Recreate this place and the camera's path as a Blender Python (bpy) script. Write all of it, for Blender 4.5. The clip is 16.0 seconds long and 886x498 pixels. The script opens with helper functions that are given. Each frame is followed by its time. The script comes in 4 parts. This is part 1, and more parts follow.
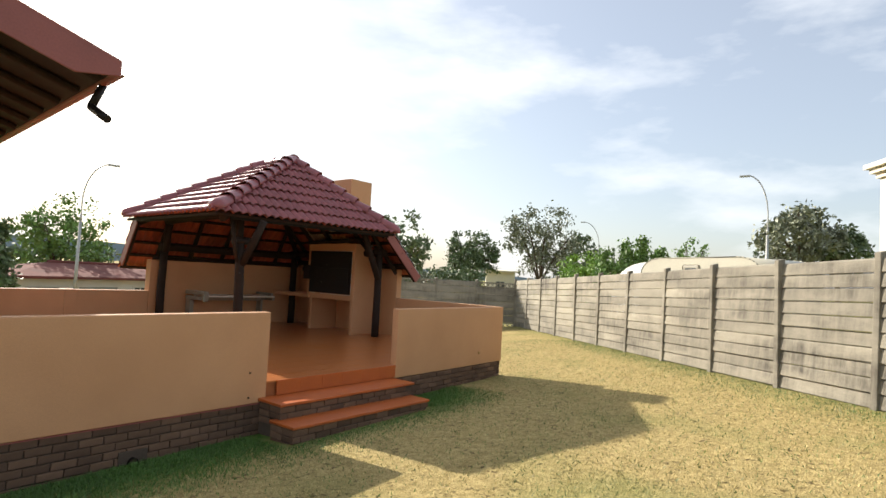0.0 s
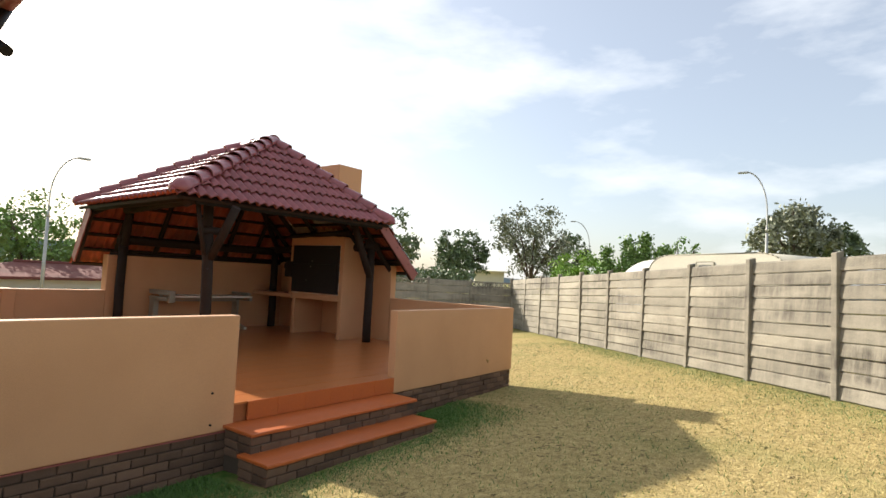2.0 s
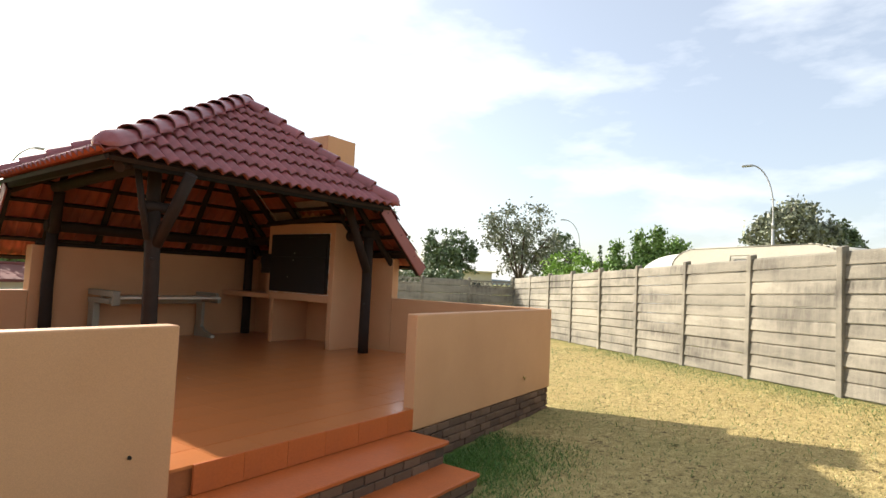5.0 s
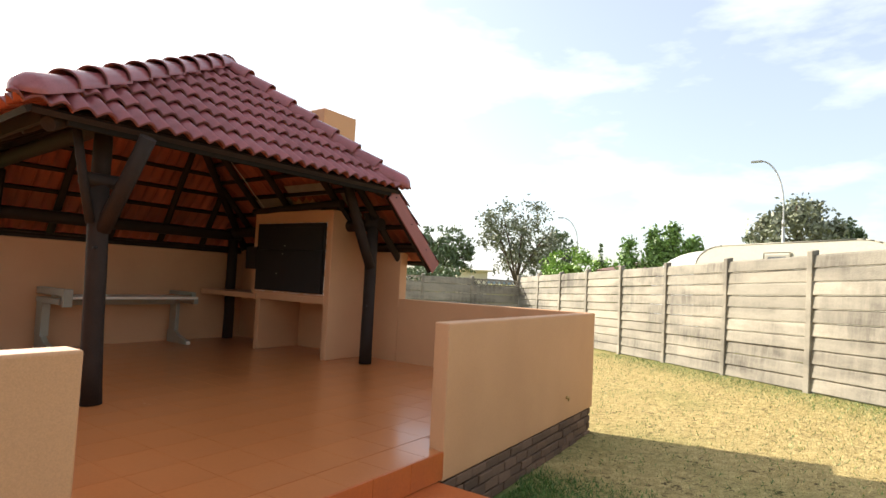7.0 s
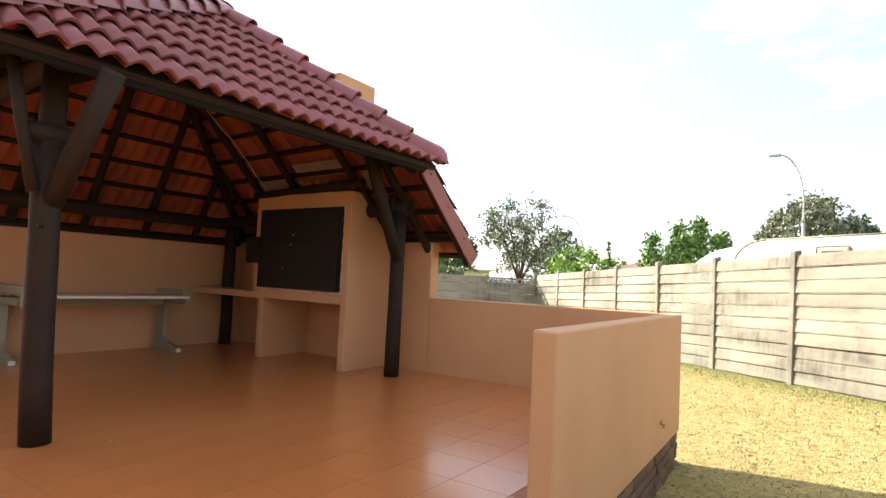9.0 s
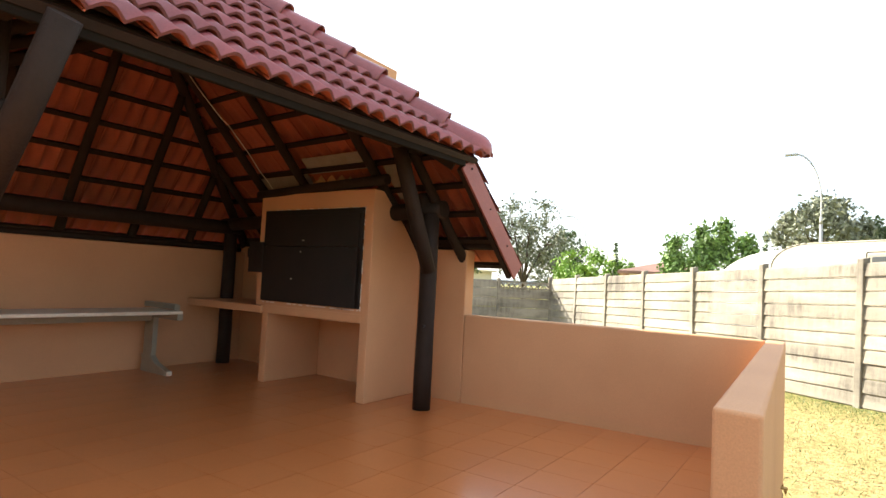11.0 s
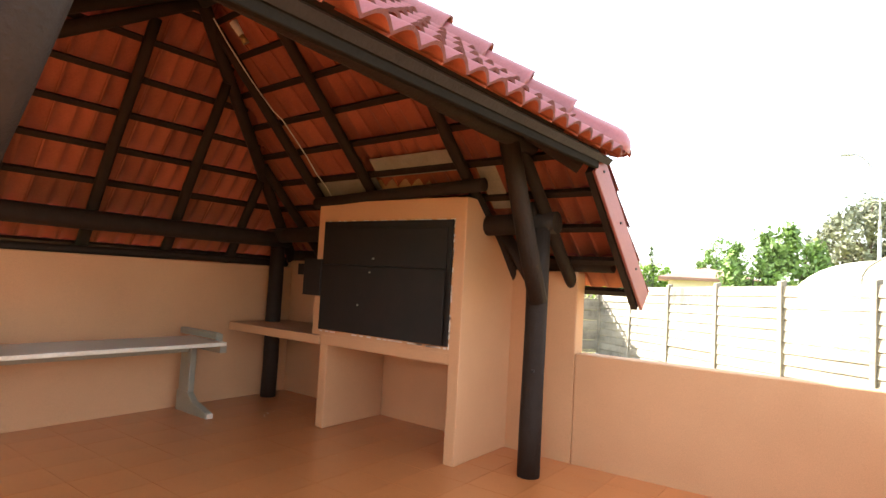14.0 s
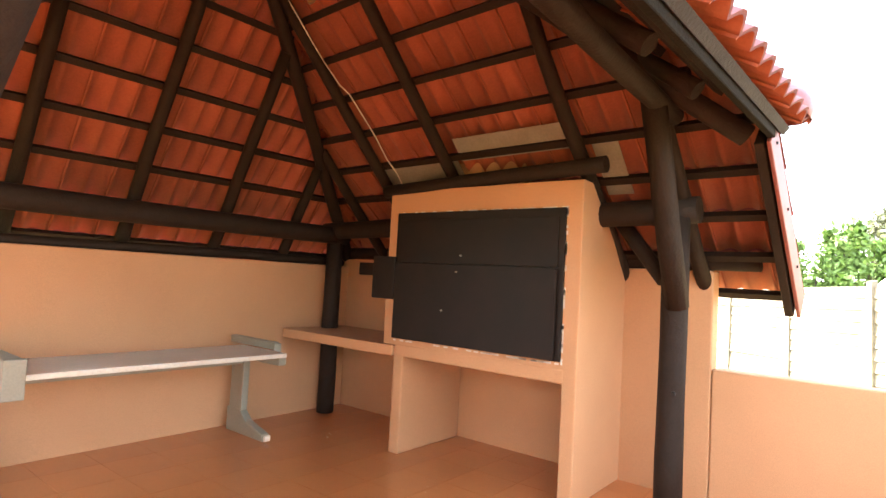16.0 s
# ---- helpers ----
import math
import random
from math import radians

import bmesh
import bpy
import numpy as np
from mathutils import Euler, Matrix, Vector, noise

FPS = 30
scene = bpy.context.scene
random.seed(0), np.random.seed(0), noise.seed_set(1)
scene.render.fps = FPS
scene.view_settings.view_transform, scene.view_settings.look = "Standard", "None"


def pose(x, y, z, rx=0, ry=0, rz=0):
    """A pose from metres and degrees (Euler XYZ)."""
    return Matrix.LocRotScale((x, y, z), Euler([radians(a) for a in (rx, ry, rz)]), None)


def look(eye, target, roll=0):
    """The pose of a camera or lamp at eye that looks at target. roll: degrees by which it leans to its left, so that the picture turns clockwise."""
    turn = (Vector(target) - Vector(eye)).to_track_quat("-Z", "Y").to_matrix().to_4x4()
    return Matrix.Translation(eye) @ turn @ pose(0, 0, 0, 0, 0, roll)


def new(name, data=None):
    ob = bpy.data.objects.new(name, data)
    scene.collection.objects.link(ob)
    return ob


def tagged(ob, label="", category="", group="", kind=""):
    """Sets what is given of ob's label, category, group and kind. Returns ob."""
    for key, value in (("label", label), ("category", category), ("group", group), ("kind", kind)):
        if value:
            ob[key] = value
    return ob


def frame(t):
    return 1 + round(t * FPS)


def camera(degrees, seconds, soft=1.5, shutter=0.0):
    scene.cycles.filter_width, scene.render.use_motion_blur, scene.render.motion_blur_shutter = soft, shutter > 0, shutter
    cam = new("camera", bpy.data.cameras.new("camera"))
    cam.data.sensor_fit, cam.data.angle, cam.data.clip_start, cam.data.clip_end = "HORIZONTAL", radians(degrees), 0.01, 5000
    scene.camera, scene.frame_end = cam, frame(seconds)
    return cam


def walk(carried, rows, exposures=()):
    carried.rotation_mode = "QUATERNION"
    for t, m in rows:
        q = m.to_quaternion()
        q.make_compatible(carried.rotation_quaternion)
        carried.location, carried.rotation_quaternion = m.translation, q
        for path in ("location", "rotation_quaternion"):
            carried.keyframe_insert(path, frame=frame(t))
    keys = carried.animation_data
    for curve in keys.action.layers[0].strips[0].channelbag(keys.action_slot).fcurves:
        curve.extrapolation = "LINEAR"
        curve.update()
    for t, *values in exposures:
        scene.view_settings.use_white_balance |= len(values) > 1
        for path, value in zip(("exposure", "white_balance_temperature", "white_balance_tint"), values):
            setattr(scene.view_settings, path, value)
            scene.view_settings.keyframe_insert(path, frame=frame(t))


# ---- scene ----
cam = camera(76.3, 16.0)
PATH = [
    (0, (-9.721, -6.211, 1.429), (-8.163, -4.961, 1.527), 3.1),
    (0.5, (-9.48, -5.908, 1.406), (-7.913, -4.67, 1.507), 3.1),
    (1, (-9.249, -5.622, 1.388), (-7.671, -4.397, 1.489), 3.1),
    (1.5, (-9.018, -5.372, 1.375), (-7.435, -4.155, 1.479), 2.9),
    (2, (-8.767, -5.083, 1.338), (-7.178, -3.873, 1.442), 3.0),
    (2.5, (-8.542, -4.794, 1.31), (-6.947, -3.592, 1.416), 2.9),
    (3, (-8.287, -4.493, 1.292), (-6.687, -3.298, 1.399), 3.0),
    (3.5, (-8.065, -4.18, 1.25), (-6.459, -2.993, 1.361), 3.0),
    (4, (-7.848, -3.875, 1.244), (-6.234, -2.699, 1.354), 2.8),
    (6.5, (-6.643, -2.607, 1.158), (-5.004, -1.465, 1.271), 2.9),
    (7, (-6.43, -2.292, 1.18), (-4.788, -1.155, 1.289), 2.9),
    (7.5, (-6.233, -2.034, 1.154), (-4.59, -0.899, 1.265), 2.9),
    (8, (-6.005, -1.714, 1.14), (-4.36, -0.581, 1.252), 2.9),
    (8.5, (-5.827, -1.41, 1.126), (-4.182, -0.279, 1.236), 2.9),
    (9, (-5.637, -1.143, 1.095), (-3.99, -0.014, 1.205), 2.8),
    (11.5, (-4.95, -0.076, 1.289), (-3.299, 1.048, 1.396), 3.0),
    (12, (-4.88, 0.097, 1.352), (-3.23, 1.223, 1.457), 3.1),
    (12.5, (-4.802, 0.318, 1.382), (-3.158, 1.452, 1.481), 3.0),
    (13, (-4.749, 0.526, 1.433), (-3.113, 1.671, 1.539), 3.1),
    (13.5, (-4.646, 0.715, 1.436), (-3.021, 1.876, 1.546), 3.3),
    (14, (-4.538, 0.944, 1.415), (-2.928, 2.125, 1.523), 3.3),
    (14.5, (-4.451, 1.153, 1.411), (-2.858, 2.359, 1.519), 3.3),
    (15, (-4.444, 1.418, 1.413), (-2.849, 2.619, 1.521), 3.2),
    (15.5, (-4.368, 1.627, 1.378), (-2.786, 2.845, 1.491), 3.2),
    (16, (-4.275, 1.861, 1.383), (-2.706, 3.098, 1.489), 3.2),
]
EXPOSURES = [(0, 0.76), (4, 0.92), (7, 1.18), (9, 1.52), (11.5, 1.86), (12.5, 2.18), (14.5, 2.92), (16, 3.52)]
walk(cam, [(t, look(eye, target, roll)) for t, eye, target, roll in PATH], EXPOSURES)

# ---- world, sun, exposure ----
SUN_DIR = Vector((0.060, 1.0, 0.522)).normalized()
world = bpy.data.worlds.new("world")
scene.world = world
world.use_nodes = True
wn = world.node_tree.nodes
wl = world.node_tree.links
sky = wn.new("ShaderNodeTexSky")
sky.sky_type = "NISHITA"
sky.sun_disc = False
sky.sun_elevation = math.asin(SUN_DIR.z)
sky.sun_rotation = math.atan2(SUN_DIR.x, SUN_DIR.y)
sky.air_density, sky.dust_density, sky.ozone_density = 1.0, 2.0, 1.0
wn["Background"].inputs[1].default_value = 0.098
coord = wn.new("ShaderNodeTexCoord")
stretch = wn.new("ShaderNodeMapping")
stretch.inputs["Scale"].default_value = (1.6, 1.6, 5.0)
stretch.inputs["Rotation"].default_value = (0.15, 0.1, 0.6)
wl.new(coord.outputs["Generated"], stretch.inputs["Vector"])
cloud = wn.new("ShaderNodeTexNoise")
cloud.inputs["Scale"].default_value, cloud.inputs["Detail"].default_value, cloud.inputs["Roughness"].default_value = 1.7, 7.0, 0.55
wl.new(stretch.outputs[0], cloud.inputs["Vector"])
cover = wn.new("ShaderNodeMapRange")
cover.inputs[1].default_value, cover.inputs[2].default_value = 0.46, 0.72
cover.inputs[3].default_value, cover.inputs[4].default_value = 0.27, 0.95
wl.new(cloud.outputs[0], cover.inputs[0])
veil = wn.new("ShaderNodeMix")
veil.data_type = "RGBA"
veil.inputs[7].default_value = (7.4, 7.6, 7.8, 1)
wl.new(cover.outputs[0], veil.inputs[0])
wl.new(sky.outputs[0], veil.inputs[6])
wl.new(veil.outputs[2], wn["Background"].inputs[0])
sun = new("sun", bpy.data.lights.new("sun", "SUN"))
sun.data.energy, sun.data.angle, sun.data.color = 5.0, radians(0.6), (1.0, 0.92, 0.80)
sun.matrix_world = look((0, 0, 30), Vector((0, 0, 30)) - SUN_DIR)

# ---- materials ----
def material(name, base, rough=0.8, other=None, scale=4.0, fine=60.0, bump=0.3, metal=0.0, amount=0.5, coat=0.0, random_piece=0.0, dist=0.01):
    """A surface of two colours mixed by broad and fine noise, with a fine relief."""
    m = bpy.data.materials.new(name)
    m.use_nodes = True
    n, l = m.node_tree.nodes, m.node_tree.links
    b = n["Principled BSDF"]
    b.inputs["Roughness"].default_value = rough
    b.inputs["Metallic"].default_value = metal
    b.inputs["Coat Weight"].default_value = coat
    b.inputs["Coat Roughness"].default_value = 0.15
    co = n.new("ShaderNodeTexCoord")
    broad = n.new("ShaderNodeTexNoise")
    broad.inputs["Scale"].default_value, broad.inputs["Detail"].default_value = scale, 6.0
    grain = n.new("ShaderNodeTexNoise")
    grain.inputs["Scale"].default_value, grain.inputs["Detail"].default_value = fine, 4.0
    l.new(co.outputs["Object"], broad.inputs["Vector"])
    l.new(co.outputs["Object"], grain.inputs["Vector"])
    mix = n.new("ShaderNodeMix")
    mix.data_type = "RGBA"
    mix.inputs[6].default_value = (*base, 1)
    mix.inputs[7].default_value = (*(other or [c * 0.75 for c in base]), 1)
    ramp = n.new("ShaderNodeMapRange")
    ramp.inputs[1].default_value, ramp.inputs[2].default_value = 0.35, 0.7
    ramp.inputs[4].default_value = amount
    l.new(broad.outputs[0], ramp.inputs[0])
    l.new(ramp.outputs[0], mix.inputs[0])
    hsv = n.new("ShaderNodeHueSaturation")
    l.new(mix.outputs[2], hsv.inputs["Color"])
    val = n.new("ShaderNodeMapRange")
    val.inputs[3].default_value, val.inputs[4].default_value = 0.82, 1.18
    l.new(grain.outputs[0], val.inputs[0])
    last = val.outputs[0]
    if random_piece:
        info = n.new("ShaderNodeObjectInfo")
        isl = n.new("ShaderNodeNewGeometry")
        add = n.new("ShaderNodeMath")
        l.new(info.outputs["Random"], add.inputs[0])
        l.new(isl.outputs["Random Per Island"], add.inputs[1])
        fr = n.new("ShaderNodeMath")
        fr.operation = "FRACT"
        l.new(add.outputs[0], fr.inputs[0])
        mr = n.new("ShaderNodeMapRange")
        mr.inputs[3].default_value, mr.inputs[4].default_value = 1 - random_piece, 1 + random_piece
        l.new(fr.outputs[0], mr.inputs[0])
        mul = n.new("ShaderNodeMath")
        mul.operation = "MULTIPLY"
        l.new(last, mul.inputs[0])
        l.new(mr.outputs[0], mul.inputs[1])
        last = mul.outputs[0]
    l.new(last, hsv.inputs["Value"])
    l.new(hsv.outputs[0], b.inputs["Base Color"])
    if bump:
        bp = n.new("ShaderNodeBump")
        bp.inputs["Strength"].default_value, bp.inputs["Distance"].default_value = bump, dist
        l.new(grain.outputs[0], bp.inputs["Height"])
        l.new(bp.outputs[0], b.inputs["Normal"])
    return m


M_WALL = material("plaster_terracotta", (0.56, 0.302, 0.148), 0.7, (0.48, 0.25, 0.118), 1.3, 160, 0.15, amount=0.7, dist=0.004)
M_FLOOR = material("floor_tile_orange", (0.50, 0.162, 0.046), 0.30, (0.40, 0.125, 0.036), 1.1, 40, 0.05, amount=0.9, coat=0.5, random_piece=0.02, dist=0.003)
M_GROUT = material("grout", (0.34, 0.11, 0.034), 0.55)


def wear(m):
    """Pale scuffed film on the tiles, in broad patches that run across the joints."""
    n, l = m.node_tree.nodes, m.node_tree.links
    b = n["Principled BSDF"]
    src = b.inputs["Base Color"].links[0].from_socket
    geo = n.new("ShaderNodeNewGeometry")
    broad = n.new("ShaderNodeTexNoise")
    broad.inputs["Scale"].default_value, broad.inputs["Detail"].default_value, broad.inputs["Roughness"].default_value = 0.75, 7.0, 0.6
    l.new(geo.outputs["Position"], broad.inputs["Vector"])
    fine = n.new("ShaderNodeTexNoise")
    fine.inputs["Scale"].default_value, fine.inputs["Detail"].default_value = 5.0, 6.0
    l.new(geo.outputs["Position"], fine.inputs["Vector"])
    out = []
    for t, lo, hi, top in ((broad, 0.36, 0.66, 0.8), (fine, 0.25, 0.75, 0.75)):
        mr = n.new("ShaderNodeMapRange")
        mr.inputs[1].default_value, mr.inputs[2].default_value, mr.inputs[3].default_value, mr.inputs[4].default_value = lo, hi, 0.3, top
        l.new(t.outputs[0], mr.inputs[0])
        out.append(mr.outputs[0])
    mul = n.new("ShaderNodeMath")
    mul.operation = "MULTIPLY"
    l.new(out[0], mul.inputs[0])
    l.new(out[1], mul.inputs[1])
    mix = n.new("ShaderNodeMix")
    mix.data_type = "RGBA"
    mix.inputs[7].default_value = (0.60, 0.235, 0.082, 1)
    l.new(mul.outputs[0], mix.inputs[0])
    l.new(src, mix.inputs[6])
    l.new(mix.outputs[2], b.inputs["Base Color"])
    rough = n.new("ShaderNodeMapRange")
    rough.inputs[3].default_value, rough.inputs[4].default_value = 0.26, 0.42
    l.new(mul.outputs[0], rough.inputs[0])
    l.new(rough.outputs[0], b.inputs["Roughness"])


wear(M_FLOOR)
M_STEP = material("step_paint_orange", (0.47, 0.112, 0.022), 0.45, (0.33, 0.085, 0.026), 3, 50, 0.1)
M_BRICK = material("brick_brown", (0.150, 0.086, 0.052), 0.95, (0.085, 0.052, 0.034), 6, 90, 0.6, random_piece=0.3)
M_MORTAR = material("mortar", (0.085, 0.060, 0.042), 0.95, None, 8, 120, 0.5)
M_TILE = material("roof_tile_maroon", (0.30, 0.088, 0.094), 0.27, (0.19, 0.054, 0.060), 5, 70, 0.15, random_piece=0.10, dist=0.004)
M_TILE_IN = material("roof_tile_underside", (0.36, 0.098, 0.048), 0.85, (0.24, 0.064, 0.036), 5, 70, 0.2, random_piece=0.18)
M_POLE = material("pole_dark", (0.021, 0.013, 0.009), 0.7, (0.034, 0.022, 0.015), 7, 60, 0.4)
M_POLE.node_tree.nodes["Principled BSDF"].inputs["Specular IOR Level"].default_value = 0.22
M_BOARD = material("weathered_board", (0.014, 0.011, 0.008), 0.9, (0.022, 0.017, 0.012), 5, 70, 0.3)
M_BOARD.node_tree.nodes["Principled BSDF"].inputs["Specular IOR Level"].default_value = 0.08
M_FASCIA = material("fascia_red", (0.26, 0.075, 0.06), 0.5, None, 3, 50, 0.1)
def concrete():
    """Weathered precast concrete: pale cement, broad grime, and streaks run down from each top edge."""
    m = material("precast_concrete", (0.33, 0.30, 0.235), 0.92, (0.20, 0.18, 0.14), 1.1, 60, 0.45, amount=0.9, random_piece=0.16)
    n, l = m.node_tree.nodes, m.node_tree.links
    b = n["Principled BSDF"]
    src = b.inputs["Base Color"].links[0].from_socket
    geo = n.new("ShaderNodeNewGeometry")
    mp = n.new("ShaderNodeMapping")
    mp.inputs["Scale"].default_value = (0.55, 0.55, 1.7)
    l.new(geo.outputs["Position"], mp.inputs["Vector"])
    st = n.new("ShaderNodeTexNoise")
    st.inputs["Scale"].default_value, st.inputs["Detail"].default_value, st.inputs["Roughness"].default_value = 1.0, 8.0, 0.65
    l.new(mp.outputs[0], st.inputs["Vector"])
    drip_map = n.new("ShaderNodeMapping")
    drip_map.inputs["Scale"].default_value = (9.0, 9.0, 1.3)
    l.new(geo.outputs["Position"], drip_map.inputs["Vector"])
    drip = n.new("ShaderNodeTexNoise")
    drip.inputs["Scale"].default_value, drip.inputs["Detail"].default_value, drip.inputs["Roughness"].default_value = 1.0, 8.0, 0.7
    l.new(drip_map.outputs[0], drip.inputs["Vector"])
    spread = []
    for t, lo, hi, least in ((st, 0.40, 0.66, 0.0), (drip, 0.36, 0.62, 0.35)):
        mr = n.new("ShaderNodeMapRange")
        mr.inputs[1].default_value, mr.inputs[2].default_value, mr.inputs[3].default_value = lo, hi, least
        l.new(t.outputs[0], mr.inputs[0])
        spread.append(mr.outputs[0])
    mr = n.new("ShaderNodeMath")
    mr.operation = "MULTIPLY"
    l.new(spread[0], mr.inputs[0])
    l.new(spread[1], mr.inputs[1])
    mix = n.new("ShaderNodeMix")
    mix.data_type = "RGBA"
    mix.inputs[7].default_value = (0.085, 0.075, 0.06, 1)
    l.new(mr.outputs[0], mix.inputs[0])
    l.new(src, mix.inputs[6])
    l.new(mix.outputs[2], b.inputs["Base Color"])
    return m


M_CONC = concrete()
M_STEEL = material("steel_black", (0.012, 0.009, 0.007), 0.5, (0.022, 0.013, 0.009), 5, 80, 0.1)
M_STEEL.node_tree.nodes["Principled BSDF"].inputs["Specular IOR Level"].default_value = 0.25

# ---- building helpers ----
def box(bm, x0, x1, y0, y1, z0, z1, m=None):
    vs = [bm.verts.new((x, y, z)) for z in (z0, z1) for x, y in ((x0, y0), (x1, y0), (x1, y1), (x0, y1))]
    if m is not None:
        for v in vs:
            v.co = m @ v.co
    for f in ((3, 2, 1, 0), (4, 5, 6, 7), (0, 1, 5, 4), (1, 2, 6, 5), (2, 3, 7, 6), (3, 0, 4, 7)):
        bm.faces.new([vs[i] for i in f])
    return vs


def tube(bm, a, b, r0, r1=None, sides=10, caps=True):
    a, b = Vector(a), Vector(b)
    r1 = r0 if r1 is None else r1
    q = (b - a).to_track_quat("Z", "Y")
    rings = []
    for p, r in ((a, r0), (b, r1)):
        rings.append([bm.verts.new(p + q @ Vector((r * math.cos(k * math.tau / sides), r * math.sin(k * math.tau / sides), 0))) for k in range(sides)])
    for k in range(sides):
        f = bm.faces.new((rings[0][k], rings[0][(k + 1) % sides], rings[1][(k + 1) % sides], rings[1][k]))
        f.smooth = True
    if caps:
        bm.faces.new(rings[0][::-1])
        bm.faces.new(rings[1])


def rounded(bm, width=0.008, segments=2):
    bmesh.ops.bevel(bm, geom=bm.edges[:], offset=width, segments=segments, affect="EDGES", profile=0.6)


def mesh_of(name, bm, mat):
    me = bpy.data.meshes.new(name)
    bmesh.ops.recalc_face_normals(bm, faces=bm.faces[:])
    bm.to_mesh(me)
    bm.free()
    for m in mat if isinstance(mat, (list, tuple)) else [mat]:
        me.materials.append(m)
    return me


def part(name, bm, mat, parent=None, label="", kind=""):
    ob = new(name, mesh_of(name, bm, mat))
    if parent is not None:
        ob.parent = parent
        ob.matrix_parent_inverse = Matrix()
    if label or kind:
        tagged(ob, label, kind=kind)
    return ob


def thing(name, label, category, group="", kind=""):
    return tagged(new(name), label, category, group, kind)


def piece(name, me, m, parent):
    ob = new(name, me)
    ob.parent = parent
    ob.matrix_basis = m
    return ob

M_WHITE = material("white_laminate", (0.68, 0.62, 0.50), 0.45, (0.57, 0.52, 0.41), 3, 60, 0.03)
M_GREY = material("grey_green_paint", (0.30, 0.28, 0.21), 0.5, (0.24, 0.22, 0.165), 5, 80, 0.08)
M_FLASH = material("galvanised_sheet", (0.36, 0.33, 0.27), 0.6, (0.26, 0.22, 0.17), 6, 60, 0.1, metal=0.4)
M_LAMP = material("galvanised_pole", (0.42, 0.42, 0.40), 0.5, None, 4, 60, 0.05, metal=0.5)
M_BARK = material("bark", (0.11, 0.08, 0.06), 0.95, (0.07, 0.055, 0.04), 6, 30, 0.8, dist=0.03)
M_CREAM = material("cream_paint", (0.72, 0.66, 0.53), 0.8, (0.62, 0.56, 0.45), 1.2, 40, 0.1)
M_TAN = material("tan_paint", (0.60, 0.42, 0.23), 0.8, None, 2, 60, 0.1)
M_ROOFRED = material("far_roof_red", (0.17, 0.052, 0.040), 1.0, (0.12, 0.042, 0.034), 0.8, 6, 0.4, amount=0.9)
M_ROOFBROWN = material("far_roof_brown", (0.28, 0.16, 0.12), 0.85, (0.20, 0.12, 0.09), 0.8, 6, 0.4, amount=0.9)
M_DARK = material("dark_opening", (0.03, 0.028, 0.026), 0.4, None, 3, 20, 0.0)
M_GLASS = material("window_glass", (0.05, 0.06, 0.065), 0.08, None, 1, 3, 0.0)
M_CARAVAN = material("caravan_cream", (0.50, 0.47, 0.37), 0.4, (0.42, 0.39, 0.31), 1, 30, 0.04)
M_TARP = material("white_sheeting", (0.82, 0.82, 0.80), 0.5, None, 1, 20, 0.1)
M_CHIP = material("bare_plaster", (0.70, 0.62, 0.52), 0.9, None, 20, 90, 0.3)
M_WIRE = material("white_cable", (0.75, 0.70, 0.60), 0.5, None, 5, 40, 0.0)
M_BRASS = material("brass", (0.45, 0.30, 0.12), 0.4, None, 20, 90, 0.1, metal=0.9)
# blue-grey base colour stands in for distance haze over the hills
M_HILL_HAZE = material("far_hill_haze_tint", (0.20, 0.25, 0.27), 1.0, (0.15, 0.20, 0.21), 0.02, 0.1, 0.0)


def leaf_material(name, base, other):
    m = material(name, base, 0.55, other, 0.6, 12, 0.0, amount=0.9, random_piece=0.35)
    b = m.node_tree.nodes["Principled BSDF"]
    b.inputs["Transmission Weight"].default_value = 0.0
    b.inputs["Subsurface Weight"].default_value = 0.0
    return m


L_DARK = leaf_material("leaf_dark_green", (0.13, 0.18, 0.08), (0.085, 0.12, 0.05))
L_OLIVE = leaf_material("leaf_olive", (0.21, 0.23, 0.15), (0.14, 0.15, 0.09))
L_MID = leaf_material("leaf_mid_green", (0.17, 0.28, 0.065), (0.11, 0.19, 0.04))
L_BRIGHT = leaf_material("leaf_bright_green", (0.22, 0.36, 0.05), (0.14, 0.25, 0.035))
L_STRAW = leaf_material("straw_grass", (0.62, 0.49, 0.21), (0.42, 0.35, 0.13))
L_GREEN = leaf_material("green_grass", (0.09, 0.19, 0.03), (0.055, 0.12, 0.02))

